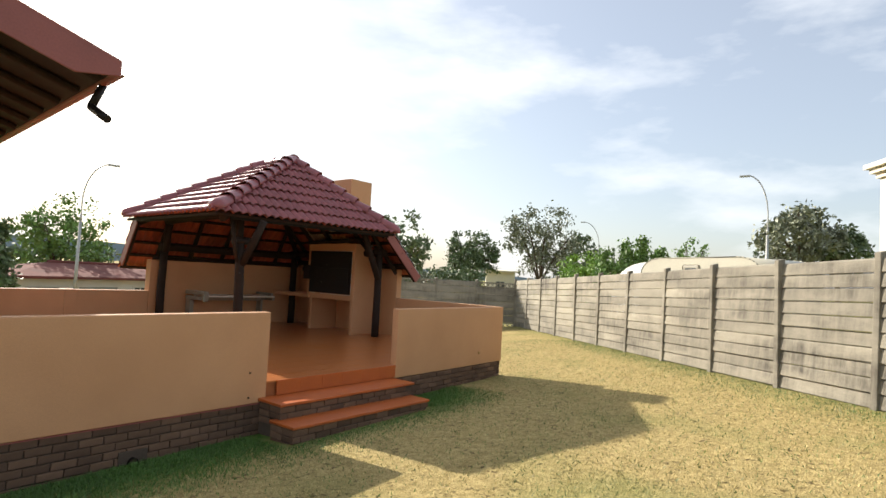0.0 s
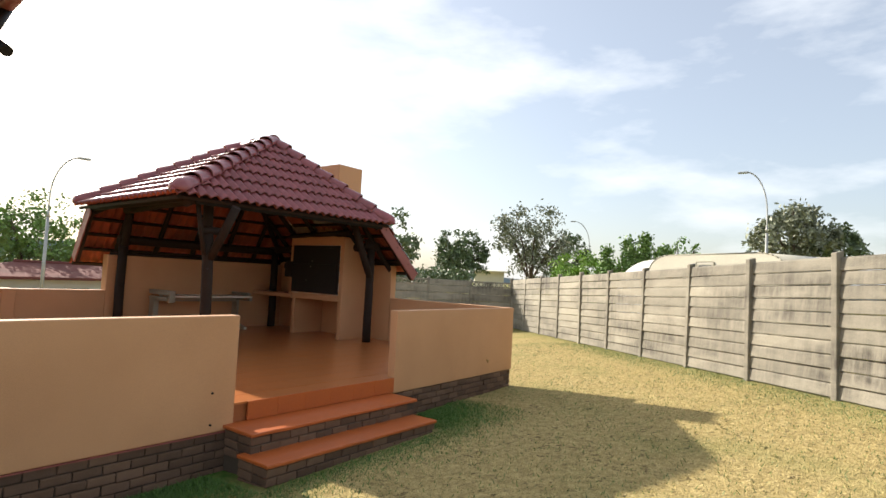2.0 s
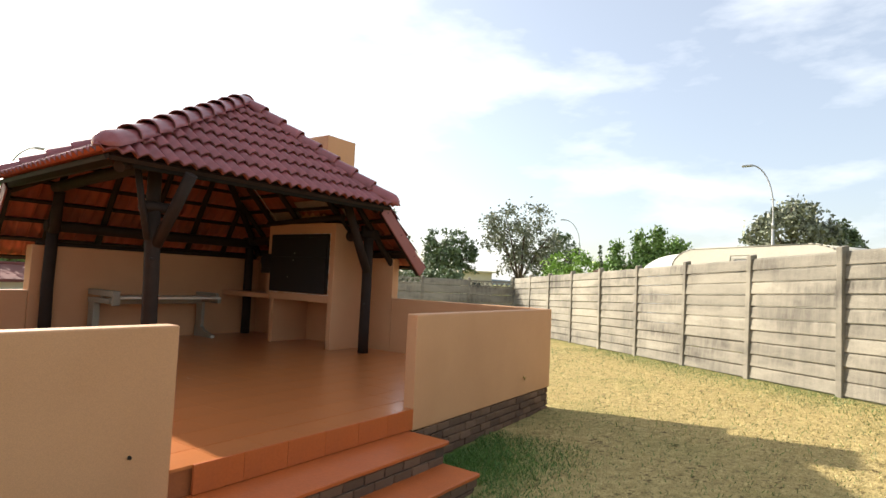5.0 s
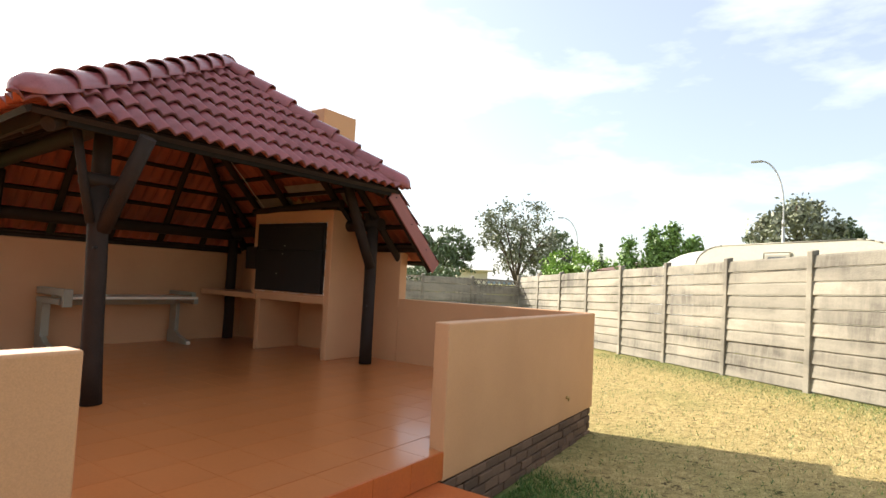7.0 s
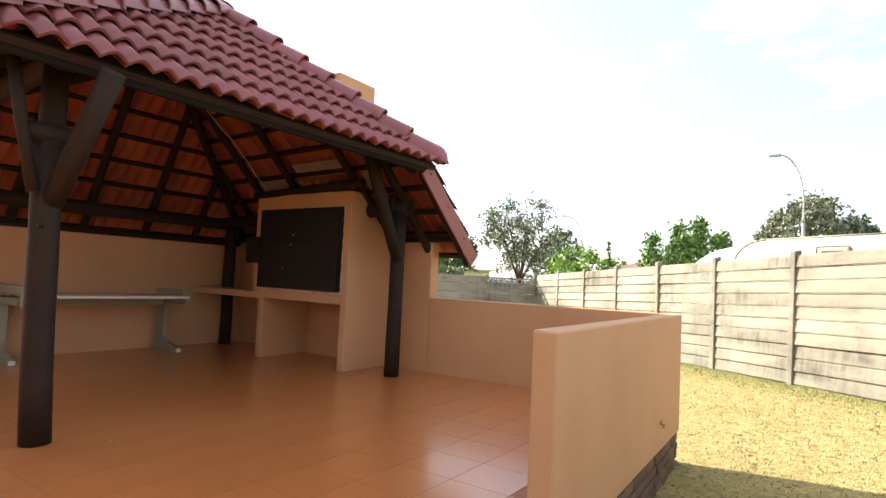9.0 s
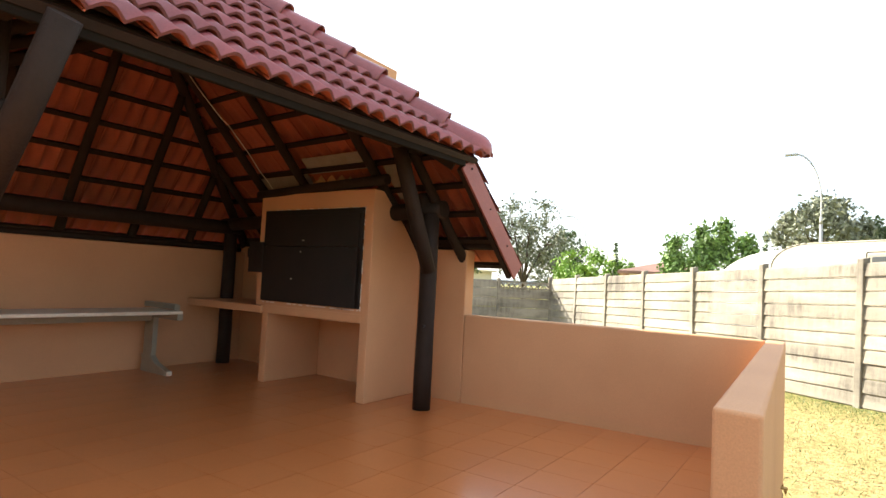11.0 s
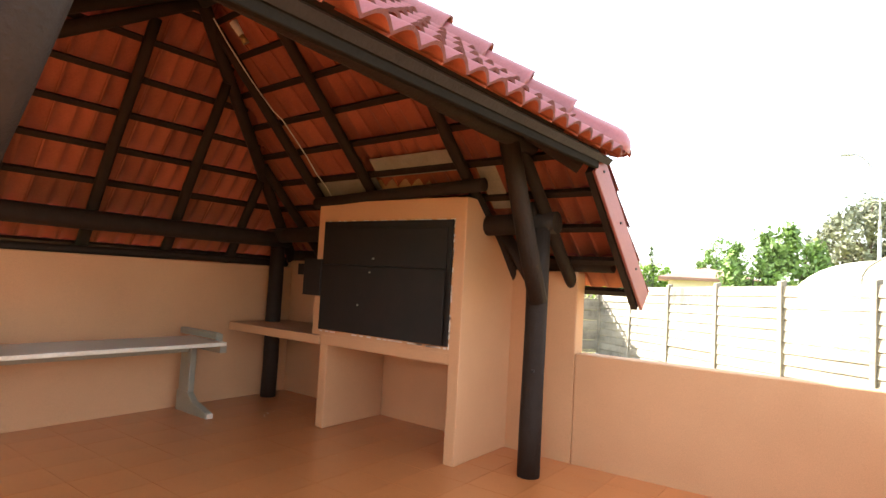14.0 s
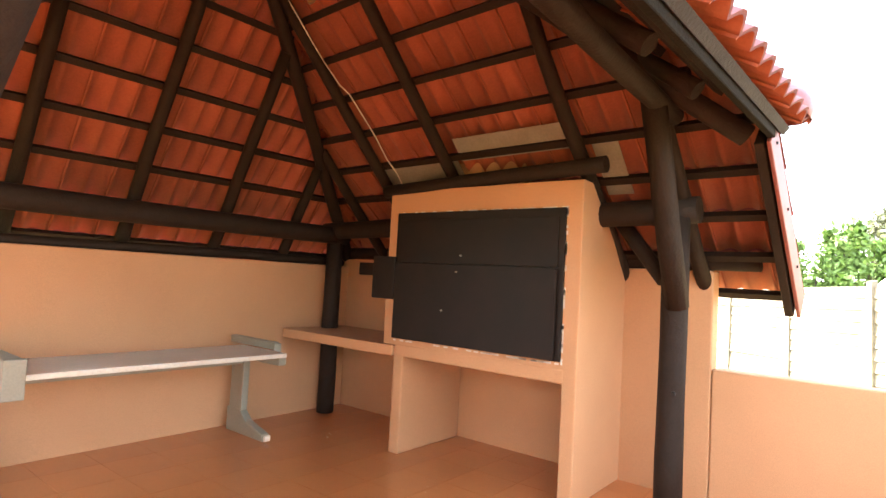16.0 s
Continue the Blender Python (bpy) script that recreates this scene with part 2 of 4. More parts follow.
# lawn: straw with green near the plinth and the fence, by noise-broken bands
def lawn_material():
    m = bpy.data.materials.new("lawn")
    m.use_nodes = True
    n, l = m.node_tree.nodes, m.node_tree.links
    b = n["Principled BSDF"]
    b.inputs["Roughness"].default_value = 1.0
    b.inputs["Specular IOR Level"].default_value = 0.1
    co = n.new("ShaderNodeTexCoord")

    def noise_tex(scale, detail=5.0):
        t = n.new("ShaderNodeTexNoise")
        t.inputs["Scale"].default_value, t.inputs["Detail"].default_value = scale, detail
        l.new(co.outputs["Object"], t.inputs["Vector"])
        return t.outputs[0]

    def math_node(op, a, c):
        t = n.new("ShaderNodeMath")
        t.operation, t.use_clamp = op, op in ("MAXIMUM", "MULTIPLY")
        for k, v in enumerate((a, c)):
            if isinstance(v, float):
                t.inputs[k].default_value = v
            else:
                l.new(v, t.inputs[k])
        return t.outputs[0]

    def mix(f, a, c):
        t = n.new("ShaderNodeMix")
        t.data_type = "RGBA"
        l.new(f, t.inputs[0])
        for k, v in ((6, a), (7, c)):
            if isinstance(v, tuple):
                t.inputs[k].default_value = (*v, 1)
            else:
                l.new(v, t.inputs[k])
        return t.outputs[2]

    def span(v, lo, hi):
        t = n.new("ShaderNodeMapRange")
        t.inputs[1].default_value, t.inputs[2].default_value = lo, hi
        l.new(v, t.inputs[0])
        return t.outputs[0]

    sep = n.new("ShaderNodeSeparateXYZ")
    l.new(co.outputs["Object"], sep.inputs[0])
    wob = math_node("MULTIPLY", noise_tex(1.3), 1.6)
    near_wall = math_node("MULTIPLY", span(math_node("ADD", sep.outputs[1], wob), -0.6, 0.5), span(sep.outputs[0], -1.3, -2.6))
    across = math_node("SUBTRACT", math_node("MULTIPLY_ADD", sep.outputs[0], 0.728), math_node("MULTIPLY_ADD", sep.outputs[1], 0.685))
    near_fence = span(math_node("ADD", across, wob), 3.9, 5.2)
    green = math_node("MAXIMUM", near_wall, math_node("MULTIPLY", near_fence, 0.5))
    patch = math_node("MULTIPLY", span(noise_tex(0.55), 0.52, 0.7), 0.35)
    green = math_node("MAXIMUM", green, patch)
    straw = mix(span(noise_tex(11.0), 0.34, 0.68), (0.52, 0.405, 0.18), (0.33, 0.255, 0.105))
    straw = mix(span(noise_tex(48.0), 0.52, 0.72), straw, (0.17, 0.13, 0.055))
    straw = mix(math_node("MULTIPLY", span(noise_tex(3.2), 0.40, 0.60), span(noise_tex(17.0, 3.0), 0.56, 0.66)), straw, (0.10, 0.072, 0.032))
    gr = mix(span(noise_tex(14.0), 0.35, 0.65), (0.065, 0.145, 0.026), (0.12, 0.18, 0.045))
    l.new(mix(green, straw, gr), b.inputs["Base Color"])
    bp = n.new("ShaderNodeBump")
    bp.inputs["Strength"].default_value, bp.inputs["Distance"].default_value = 0.9, 0.03
    l.new(noise_tex(55.0), bp.inputs["Height"])
    l.new(bp.outputs[0], b.inputs["Normal"])
    return m


M_LAWN = lawn_material()

# ---- ground ----
def ground_z(x, y):
    return -0.49 + 0.026 * max(-15, min(15, x)) - 0.068 * max(-10, min(9, y))


bm = bmesh.new()
xs = [-900, -300, -100, -40] + [-20 + 0.5 * i for i in range(81)] + [40, 100, 300, 900]
grid = [[bm.verts.new((x, y, ground_z(x, y) + (0.02 * noise.noise((x * 0.8, y * 0.8, 0)) if abs(x) < 30 and abs(y) < 30 else 0))) for x in xs] for y in xs]
for i in range(len(xs) - 1):
    for j in range(len(xs) - 1):
        bm.faces.new((grid[i][j], grid[i][j + 1], grid[i + 1][j + 1], grid[i + 1][j])).smooth = True
ground = part("ground", bm, M_LAWN, None, "dry straw-coloured lawn, greener beside the plinth", "structure")


def scatter_grass(name, label, mat, n, keep, size, seed):
    rng = np.random.default_rng(seed)
    verts, faces = [], []
    while len(faces) < n:
        x, y = rng.uniform(-10.0, 7.5), rng.uniform(-7.5, 3.5)
        if not keep(x, y, rng):
            continue
        z = ground_z(x, y) + 0.02 * noise.noise((x * 0.8, y * 0.8, 0)) - 0.004
        a, h, lean, w = rng.uniform(0, 6.283), size * rng.uniform(0.5, 1.2), rng.uniform(0, 6.283), rng.uniform(0.003, 0.006)
        dx, dy = math.cos(a) * w, math.sin(a) * w
        k = len(verts)
        off = h * rng.uniform(0.3, 1.1)
        verts += [(x - dx, y - dy, z), (x + dx, y + dy, z), (x + off * math.cos(lean), y + off * math.sin(lean), z + h)]
        faces.append((k, k + 1, k + 2))
    me = bpy.data.meshes.new(name)
    me.from_pydata(verts, [], faces)
    me.materials.append(mat)
    tagged(new(name, me), label, "grass", kind="stuff")


def on_lawn(x, y):
    across = 0.728 * x - 0.685 * y
    if across > 4.15 or (y > -0.02 and x < 0.2) or (-5.75 < x < -3.15 and y > -0.95) or (y > -0.14 and x < -2.0):
        return 0
    return across


def dry(x, y, rng):
    a = on_lawn(x, y)
    return bool(a) and rng.random() < 0.25 + 0.75 * max(0, 1 - max(0, y + 1.5))


def green(x, y, rng):
    a = on_lawn(x, y)
    if not a:
        return False
    edge = max(math.exp(-((min(0, y) / 0.85) ** 2)) * min(1, max(0, (-1.4 - x) / 1.2)), 0.05 * math.exp(-(((4.2 - a) / 0.8) ** 2)), 0.01)
    return rng.random() < edge


scatter_grass("grass", "short dry straw-coloured grass blades on the lawn", L_STRAW, 60000, dry, 0.022, 3)
scatter_grass("grass", "short green grass along the plinth and fence", L_GREEN, 60000, green, 0.042, 4)

# ---- patio ----
WT = 0.88
bm = bmesh.new()
box(bm, -9.2, -3.1, -0.06, 0.10, -1.3, -0.003)
box(bm, -9.2, 0.03, 0.104, 6.75, -1.3, -0.003)
floor = part("floor", bm, M_GROUT, None, "glossy orange square tiles with dark joints", "structure")


def wall(name, corners, z0, z1, label="smooth terracotta plastered wall with a rounded top"):
    """A straight wall on a four-cornered plan."""
    bm = bmesh.new()
    lo = [bm.verts.new((x, y, z0)) for x, y in corners]
    hi = [bm.verts.new((x, y, z1)) for x, y in corners]
    bm.faces.new(lo[::-1])
    bm.faces.new(hi)
    for k in range(4):
        bm.faces.new((lo[k], lo[(k + 1) % 4], hi[(k + 1) % 4], hi[k]))
    rounded(bm, 0.014, 3)
    for f in bm.faces:
        f.smooth = f.calc_area() < 0.05
    return part(name, bm, M_WALL, None, label, "structure")


wall("wall_front_1", [(-9.2, -0.10), (-5.47, -0.09), (-5.47, 0.05), (-9.2, 0.05)], -0.25, WT - 0.015)
wall("wall_front_2", [(-3.15, -0.11), (0.09, 0.0), (0.09, 0.13), (-3.13, 0.03)], -0.205, WT)
wall("wall_right_1", [(-0.02, 0.133), (0.09, 0.133), (0.0, 2.77), (-0.16, 2.77)], -0.2, WT)
wall("wall_right_2", [(-0.16, 2.773), (0.0, 2.773), (0.06, 6.65), (-0.11, 6.65)], -0.2, 1.54, "tall terracotta plastered wall under the roof edge")
wall("wall_back_1", [(-4.12, 6.36), (-0.11, 6.42), (-0.11, 6.64), (-4.12, 6.58)], -0.2, 1.46, "tall terracotta plastered wall behind the steel table")
wall("wall_back_2", [(-5.55, 6.36), (-4.123, 6.36), (-4.123, 6.56), (-5.55, 6.56)], -0.2, 0.79)
wall("wall_back_3", [(-5.75, 6.2), (-5.553, 6.2), (-5.553, 6.56), (-5.75, 6.56)], -0.2, 0.80)
wall("wall_back_4", [(-9.2, 6.2), (-5.753, 6.2), (-5.753, 6.4), (-9.2, 6.4)], -0.2, 0.80)
wall("wall_left", [(-9.4, -0.1), (-9.203, -0.1), (-9.203, 6.4), (-9.4, 6.4)], -0.6, WT - 0.01)

# wall fittings
def tap(x, y, z, length=0.07):
    t = thing("wall_tap", "small brass garden tap stub on the plaster wall", "tap")
    bm = bmesh.new()
    tube(bm, (x, y + 0.01, z), (x, y - length, z), 0.010)
    tube(bm, (x, y - length * 0.8, z), (x, y - length * 0.8, z - 0.03), 0.008)
    part("spout", bm, M_BRASS, t)
    bm = bmesh.new()
    tube(bm, (x - 0.022, y - length * 0.6, z + 0.02), (x + 0.022, y - length * 0.6, z + 0.02), 0.005)
    tube(bm, (x, y - length * 0.6, z), (x, y - length * 0.6, z + 0.022), 0.004)
    part("handle", bm, M_BRASS, t)


tap(-0.78, 0.0, 0.02)
for x, z in ((-5.72, 0.13), (-5.72, -0.17)):
    bm = bmesh.new()
    tube(bm, (x, -0.08, z), (x, -0.105, z), 0.013, 0.010, 8)
    tagged(part("wall_plug", bm, M_STEEL), "small dark pipe plug in the plaster wall", "pipe plug")
bm = bmesh.new()
tube(bm, (-7.03, 0.1, -0.655), (-7.03, -0.13, -0.655), 0.055, 0.055, 16, False)
tube(bm, (-7.03, 0.1, -0.655), (-7.03, -0.13, -0.655), 0.045, 0.045, 16, False)
tagged(part("drain_pipe", bm, M_STEEL), "round dark drain pipe in the brick plinth", "drain pipe")
bm = bmesh.new()
box(bm, -7.17, -6.88, -0.105, -0.06, -0.78, -0.53)
rounded(bm, 0.01)
tagged(part("drain_surround", bm, M_MORTAR), "rough mortar patch round the drain pipe", "mortar patch")

# steps with brick risers and painted treads
def steps():
    for k, (x0, x1, y0, y1, z) in enumerate(((-5.64, -3.25, -0.90, -0.50, -0.375), (-5.57, -3.20, -0.545, -0.07, -0.19))):
        s = thing("step", "orange painted step with a worn brick riser", "step", "patio steps")
        bm = bmesh.new()
        box(bm, x0 + 0.02, x1 - 0.02, y0 + 0.02, y1 + 0.03, -1.0, z - 0.035)
        part("core", bm, M_MORTAR, s)
        bm = bmesh.new()
        box(bm, x0 - 0.012, x1 + 0.012, y0 - 0.015, y1 + (0.0 if k else 0.05), z - 0.033, z)
        bmesh.ops.subdivide_edges(bm, edges=[e for e in bm.edges if e.calc_length() > 1], cuts=24)
        for v in bm.verts:
            if v.co.y < y0:
                v.co.y += 0.006 * noise.noise((v.co.x * 5, k, 0))
                v.co.z += 0.006 * noise.noise((v.co.x * 4, k, 7))
        rounded(bm, 0.006, 1)
        part("tread", bm, M_STEP, s, "orange painted tread")
        lay_bricks(s, x0, x1, y0, z - 0.035, -1, 2)
        lay_side(s, x0, y0, y1, z - 0.035, 3)


BRICKS = []
rng = random.Random(5)
for k in range(6):
    bm = bmesh.new()
    box(bm, -0.106, 0.106, -0.012, 0.05, -0.036, 0.036)
    for v in bm.verts:
        v.co += Vector((rng.uniform(-1, 1), rng.uniform(-1, 1), rng.uniform(-1, 1))) * 0.004
    rounded(bm, 0.006, 1)
    BRICKS.append(mesh_of("brick", bm, M_BRICK))


def lay_bricks(parent, x0, x1, y, top, sign, rows, turn=Matrix()):
    for r in range(rows):
        z = top - 0.04 - r * 0.083
        x = x0 + (0.11 if r % 2 == 0 else 0.0)
        while x < x1 - 0.05:
            w = 1.0
            if x + 0.11 > x1:
                x, w = (x - 0.11 + x1) / 2, (x1 - x + 0.11) / 0.22
            m = pose(x + (0.055 if x - 0.11 < x0 - 0.02 else 0), y + 0.012 + rng.uniform(-0.004, 0.004), z, 0, rng.uniform(-0.6, 0.6), 0) @ Matrix.Diagonal((0.5 if x - 0.11 < x0 - 0.02 else max(0.3, w), 1, 1, 1))
            piece("brick", BRICKS[rng.randrange(6)], turn @ m, parent)
            x += 0.222


def lay_side(parent, x, y0, y1, top, rows):
    for r in range(rows):
        y = y0 + 0.11
        while y < y1:
            piece("brick", BRICKS[rng.randrange(6)], pose(x + 0.012, y, top - 0.04 - r * 0.083, 0, 0, -90), parent)
            y += 0.222


steps()
bm = bmesh.new()
box(bm, -9.2, -5.49, -0.07, 0.03, -1.2, -0.255)
plinth_1 = part("plinth_1", bm, M_MORTAR, None, "weathered brown brick plinth under the wall", "structure")
bm = bmesh.new()
box(bm, -3.12, 0.06, 0.03, 0.07, -1.2, -0.21, Matrix.Translation((0.09, 0, 0)) @ pose(0, 0, 0, 0, 0, 1.95) @ Matrix.Translation((-0.09, 0, 0)))
plinth_2 = part("plinth_2", bm, M_MORTAR, None, "weathered brown brick plinth under the wall", "structure")
bm = bmesh.new()
box(bm, 0.02, 0.05, 0.05, 6.6, -1.2, -0.21)
plinth_3 = part("plinth_3", bm, M_MORTAR, None, "brick plinth at the side of the patio", "structure")

for x0, x1, y, z in ((-9.2, -5.475, -0.099, -0.262),):
    bm = bmesh.new()
    box(bm, x0, x1, y - 0.006, y + 0.02, z, z + 0.011)
    part("trim", bm, M_FASCIA, None, "thin dark red painted edge under the plaster", "structure")

# ---- shelter ----
LAPA = pose(-2.17, 4.26, 0, 0, 0, -3)
BACK = LAPA.inverted()
TOP, SF, SR, SB, SL, RIDGE = 3.79, 0.777, 1.03, 1.60, 0.57, 1.06
EZ, LOW = 2.29, 1.40
UF, UL, VF, VB = (TOP - EZ) / SR, -(TOP - EZ) / SL, -(TOP - EZ) / SF, RIDGE + (TOP - EZ) / SB
shelter = thing("patio_shelter", "open shelter with dark poles and a maroon tiled hip roof", "shelter")
shelter.matrix_basis = LAPA


def spart(name, bm, mat, label=""):
    """A part of the shelter given in world places."""
    ob = part(name, bm, mat, shelter, label)
    ob.matrix_basis = BACK
    return ob


TW, TE, TL = 0.31, 0.33, 0.39


def tile_mesh():
    bm = bmesh.new()
    n = 16
    rows = []
    for j, y in enumerate((0.0, TL)):
        for side, dz in ((0, 0.0), (1, -0.020)):
            line = []
            for i in range(n + 1):
                x = -TW / 2 + TW * i / n - 0.0
                ph = (i / n * 2) % 1.0
                z = 0.052 * max(0.0, math.sin(ph * math.pi)) ** 1.1 if ph > 0 else 0.0
                z += 0.050 * (1 - y / TL) + dz
                line.append(bm.verts.new((x, y, z)))
            rows.append(line)
    t0, b0, t1, b1 = rows
    for i in range(n):
        f = bm.faces.new((t0[i], t0[i + 1], t1[i + 1], t1[i]))
        f.smooth = True
        f = bm.faces.new((b0[i + 1], b0[i], b1[i], b1[i + 1]))
        f.material_index, f.smooth = 1, True
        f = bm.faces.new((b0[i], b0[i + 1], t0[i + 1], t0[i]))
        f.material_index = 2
    # side lap rib under the tile
    rib = box(bm, TW / 2 - 0.012, TW / 2 - 0.003, 0.0, TL, -0.03, -0.018)
    for v in rib:
        v.co.z += 0.050 * (1 - v.co.y / TL)
        for f in v.link_faces:
            f.material_index = 1
    bm.faces.new([t0[0], t1[0], b1[0], b0[0]])
    bm.faces.new([t0[n], b0[n], b1[n], t1[n]])
    return bm


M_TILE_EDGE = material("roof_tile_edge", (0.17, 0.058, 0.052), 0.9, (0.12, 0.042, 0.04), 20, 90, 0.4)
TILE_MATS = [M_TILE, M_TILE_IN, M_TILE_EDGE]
bm = tile_mesh()
TILE = bpy.data.meshes.new("roof_tile")
bm.to_mesh(TILE)
bm.free()
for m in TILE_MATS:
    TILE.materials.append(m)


def half(px, py, qx, qy, inside):
    """A vertical plane through two plan points, as (point, normal) with the normal towards inside."""
    d = Vector((qx - px, qy - py, 0)).normalized()
    n = Vector((-d.y, d.x, 0))
    p = Vector((px, py, 0))
    return (p, n if n.dot(Vector(inside) - p) > 0 else -n)


C_F, C_R, C_B, C_L = (-1, -1.6, 0), (1.4, 0.3, 0), (0, 2.2, 0), (-2, 0.2, 0)
def hips(c):
    return {"fl": half(0, 0, UL, VF, c), "fr": half(0, 0, UF, VF, c), "br": half(0, RIDGE, 1 / SR, RIDGE + 1 / SB, c), "lb": half(0, RIDGE, UL, VB, c), "ridge": half(0, 0, 0, 1, c)}


SLOPES = {
    # name: way along the eave, way up the slope in plan, slope, eave height, limits
    "front": (Vector((1, 0, 0)), Vector((0, 1, 0)), SF, EZ, [hips(C_F)["fl"], hips(C_F)["fr"]], Vector((0, 0, TOP))),
    "left": (Vector((0, -1, 0)), Vector((1, 0, 0)), SL, EZ, [hips(C_L)["fl"], hips(C_L)["lb"], hips(C_L)["ridge"]], Vector((0, 0, TOP))),
    "right": (Vector((0, 1, 0)), Vector((-1, 0, 0)), SR, LOW, [hips(C_R)["fr"], hips(C_R)["br"], hips(C_R)["ridge"], (Vector((0, VF + 0.09, 0)), Vector((0, 1, 0)))], Vector((0, 0, TOP))),
    "back": (Vector((-1, 0, 0)), Vector((0, -1, 0)), SB, LOW - 0.14, [hips(C_B)["br"], hips(C_B)["lb"], (Vector((UL + 0.17, 0, 0)), Vector((1, 0, 0)))], Vector((0, RIDGE, TOP))),
}


def slope_frame(key):
    e, up, s, ez, cuts, top = SLOPES[key]
    a = math.atan(s)
    w = (up * math.cos(a) + Vector((0, 0, math.sin(a)))).normalized()
    n = e.cross(w)
    base = top - w * ((top.z - ez) / math.sin(a))
    return e, w, n, base, cuts, (top.z - ez) / math.sin(a)


CHIMNEY = (-0.66, 0.02, 3.98, 4.62)   # x0, x1, y0, y1 in the world
def tiles():
    joined = bmesh.new()
    for key in SLOPES:
        e, w, n, base, cuts, length = slope_frame(key)
        rot = Matrix((e, w, n)).transposed().to_4x4()
        for r in range(int(length / TE) + 1):
            for c in range(-18, 19):
                o = base + e * (c * TW) + w * (r * TE - 0.03)
                m = Matrix.Translation(o) @ rot
                pts = [m @ Vector((x, y, 0)) for x in (-TW / 2, TW / 2) for y in (0, TL)]
                if any(all((p - q).dot(d) < 0.0 for p in pts) for q, d in cuts):
                    continue
                wc = LAPA @ (sum(pts, Vector()) / 4)
                if CHIMNEY[0] + 0.1 < wc.x < CHIMNEY[1] - 0.1 and CHIMNEY[2] + 0.1 < wc.y < CHIMNEY[3] - 0.1:
                    continue
                if all((p - q).dot(d) >= 0 for p in pts for q, d in cuts) and max(p.z for p in pts) < TOP:
                    me = TILE
                else:
                    bm = tile_mesh()
                    inv = m.inverted()
                    for q, d in cuts + [(Vector((0, 0, TOP + 0.02)), Vector((0, 0, -1)))]:
                        bmesh.ops.bisect_plane(bm, geom=bm.verts[:] + bm.edges[:] + bm.faces[:], plane_co=inv @ (q - d * 0.02), plane_no=(inv.to_3x3() @ d), clear_inner=True)
                    if len(bm.faces) < 3:
                        bm.free()
                        continue
                    me = bpy.data.meshes.new("roof_tile")
                    bm.to_mesh(me)
                    bm.free()
                    for mm in TILE_MATS:
                        me.materials.append(mm)
                if key == "left":
                    bmj = bmesh.new()
                    bmj.from_mesh(me)
                    bmj.transform(m)
                    tmp = bpy.data.meshes.new("tmp")
                    bmj.to_mesh(tmp)
                    bmj.free()
                    joined.from_mesh(tmp)
                    bpy.data.meshes.remove(tmp)
                else:
                    piece("roof_tile", me, m, shelter)
    part("roof_tile", joined, TILE_MATS, shelter, "", "stuff")


def cap_mesh(length, r0, r1, closed=False):
    bm = bmesh.new()
    rings = []
    ys = [0.0, 0.03, length] if not closed else [-0.14, -0.13, -0.10, -0.05, 0.0, length]
    for y in ys:
        r = r0 + (r1 - r0) * max(0, y) / length
        if y < 0:
            r = r0 * math.sqrt(max(0.02, 1 - (y / 0.142) ** 2))
        rings.append([(bm.verts.new((r * math.cos(a), y, r * math.sin(a) * 0.85)), bm.verts.new(((r - 0.015) * math.cos(a), y, (r - 0.015) * math.sin(a) * 0.85))) for a in [math.pi * k / 12 for k in range(-1, 14)]])
    for p, q in zip(rings, rings[1:]):
        for k in range(14):
            for s in (0, 1):
                f = bm.faces.new((p[k][s], p[k + 1][s], q[k + 1][s], q[k][s]))
                f.smooth, f.material_index = True, s
    for k in range(14):
        f = bm.faces.new((rings[0][k][0], rings[0][k + 1][0], rings[0][k + 1][1], rings[0][k][1]))
        f.material_index = 2 if not closed else 0
    return mesh_of("hip_cap", bm, TILE_MATS)


def caps():
    cap, end = cap_mesh(0.43, 0.145, 0.115), cap_mesh(0.43, 0.145, 0.115, True)
    af, ab = Vector((0, 0, TOP)), Vector((0, RIDGE, TOP))
    for a, b in ((Vector((UL, VF, EZ)), af), (Vector((UF, VF, EZ)), af), (Vector((UL, VB, EZ)), ab), (Vector(((TOP - LOW) / SR, RIDGE + (TOP - LOW) / SB, LOW)), ab)):
        w = (b - a).normalized()
        side = w.cross(Vector((0, 0, 1))).normalized()
        n = side.cross(w)
        rot = Matrix((side, w, n)).transposed().to_4x4()
        a = a + w * 0.10
        count = max(1, round((b - a).length / 0.36))
        for k in range(count):
            o = a + w * ((b - a).length * k / count) + n * (0.06 if a.x > 0 else 0.085)
            piece("hip_cap", end if k == 0 else cap, Matrix.Translation(o) @ rot @ pose(0, 0, 0, -5.0), shelter)
    rot = Matrix(((1, 0, 0), (0, 1, 0), (0, 0, 1))).to_4x4()
    for k in range(3):
        piece("ridge_cap", cap, Matrix.Translation((0, -0.06 + 0.33 * k, TOP + 0.045)), shelter)
    piece("ridge_cap", cap, Matrix.Translation((0, RIDGE + 0.1, TOP + 0.04)) @ pose(0, 0, 0, 0, 0, 180), shelter)


def clip_line(p, d, cuts, lo, hi, inset=0.0):
    for q, n in cuts:
        a, b = (p - q).dot(n) - inset, d.dot(n)
        if abs(b) < 1e-6:
            if a < 0:
                return None
        elif b > 0:
            lo = max(lo, -a / b)
        else:
            hi = min(hi, -a / b)
    return (lo, hi) if hi - lo > 0.1 else None


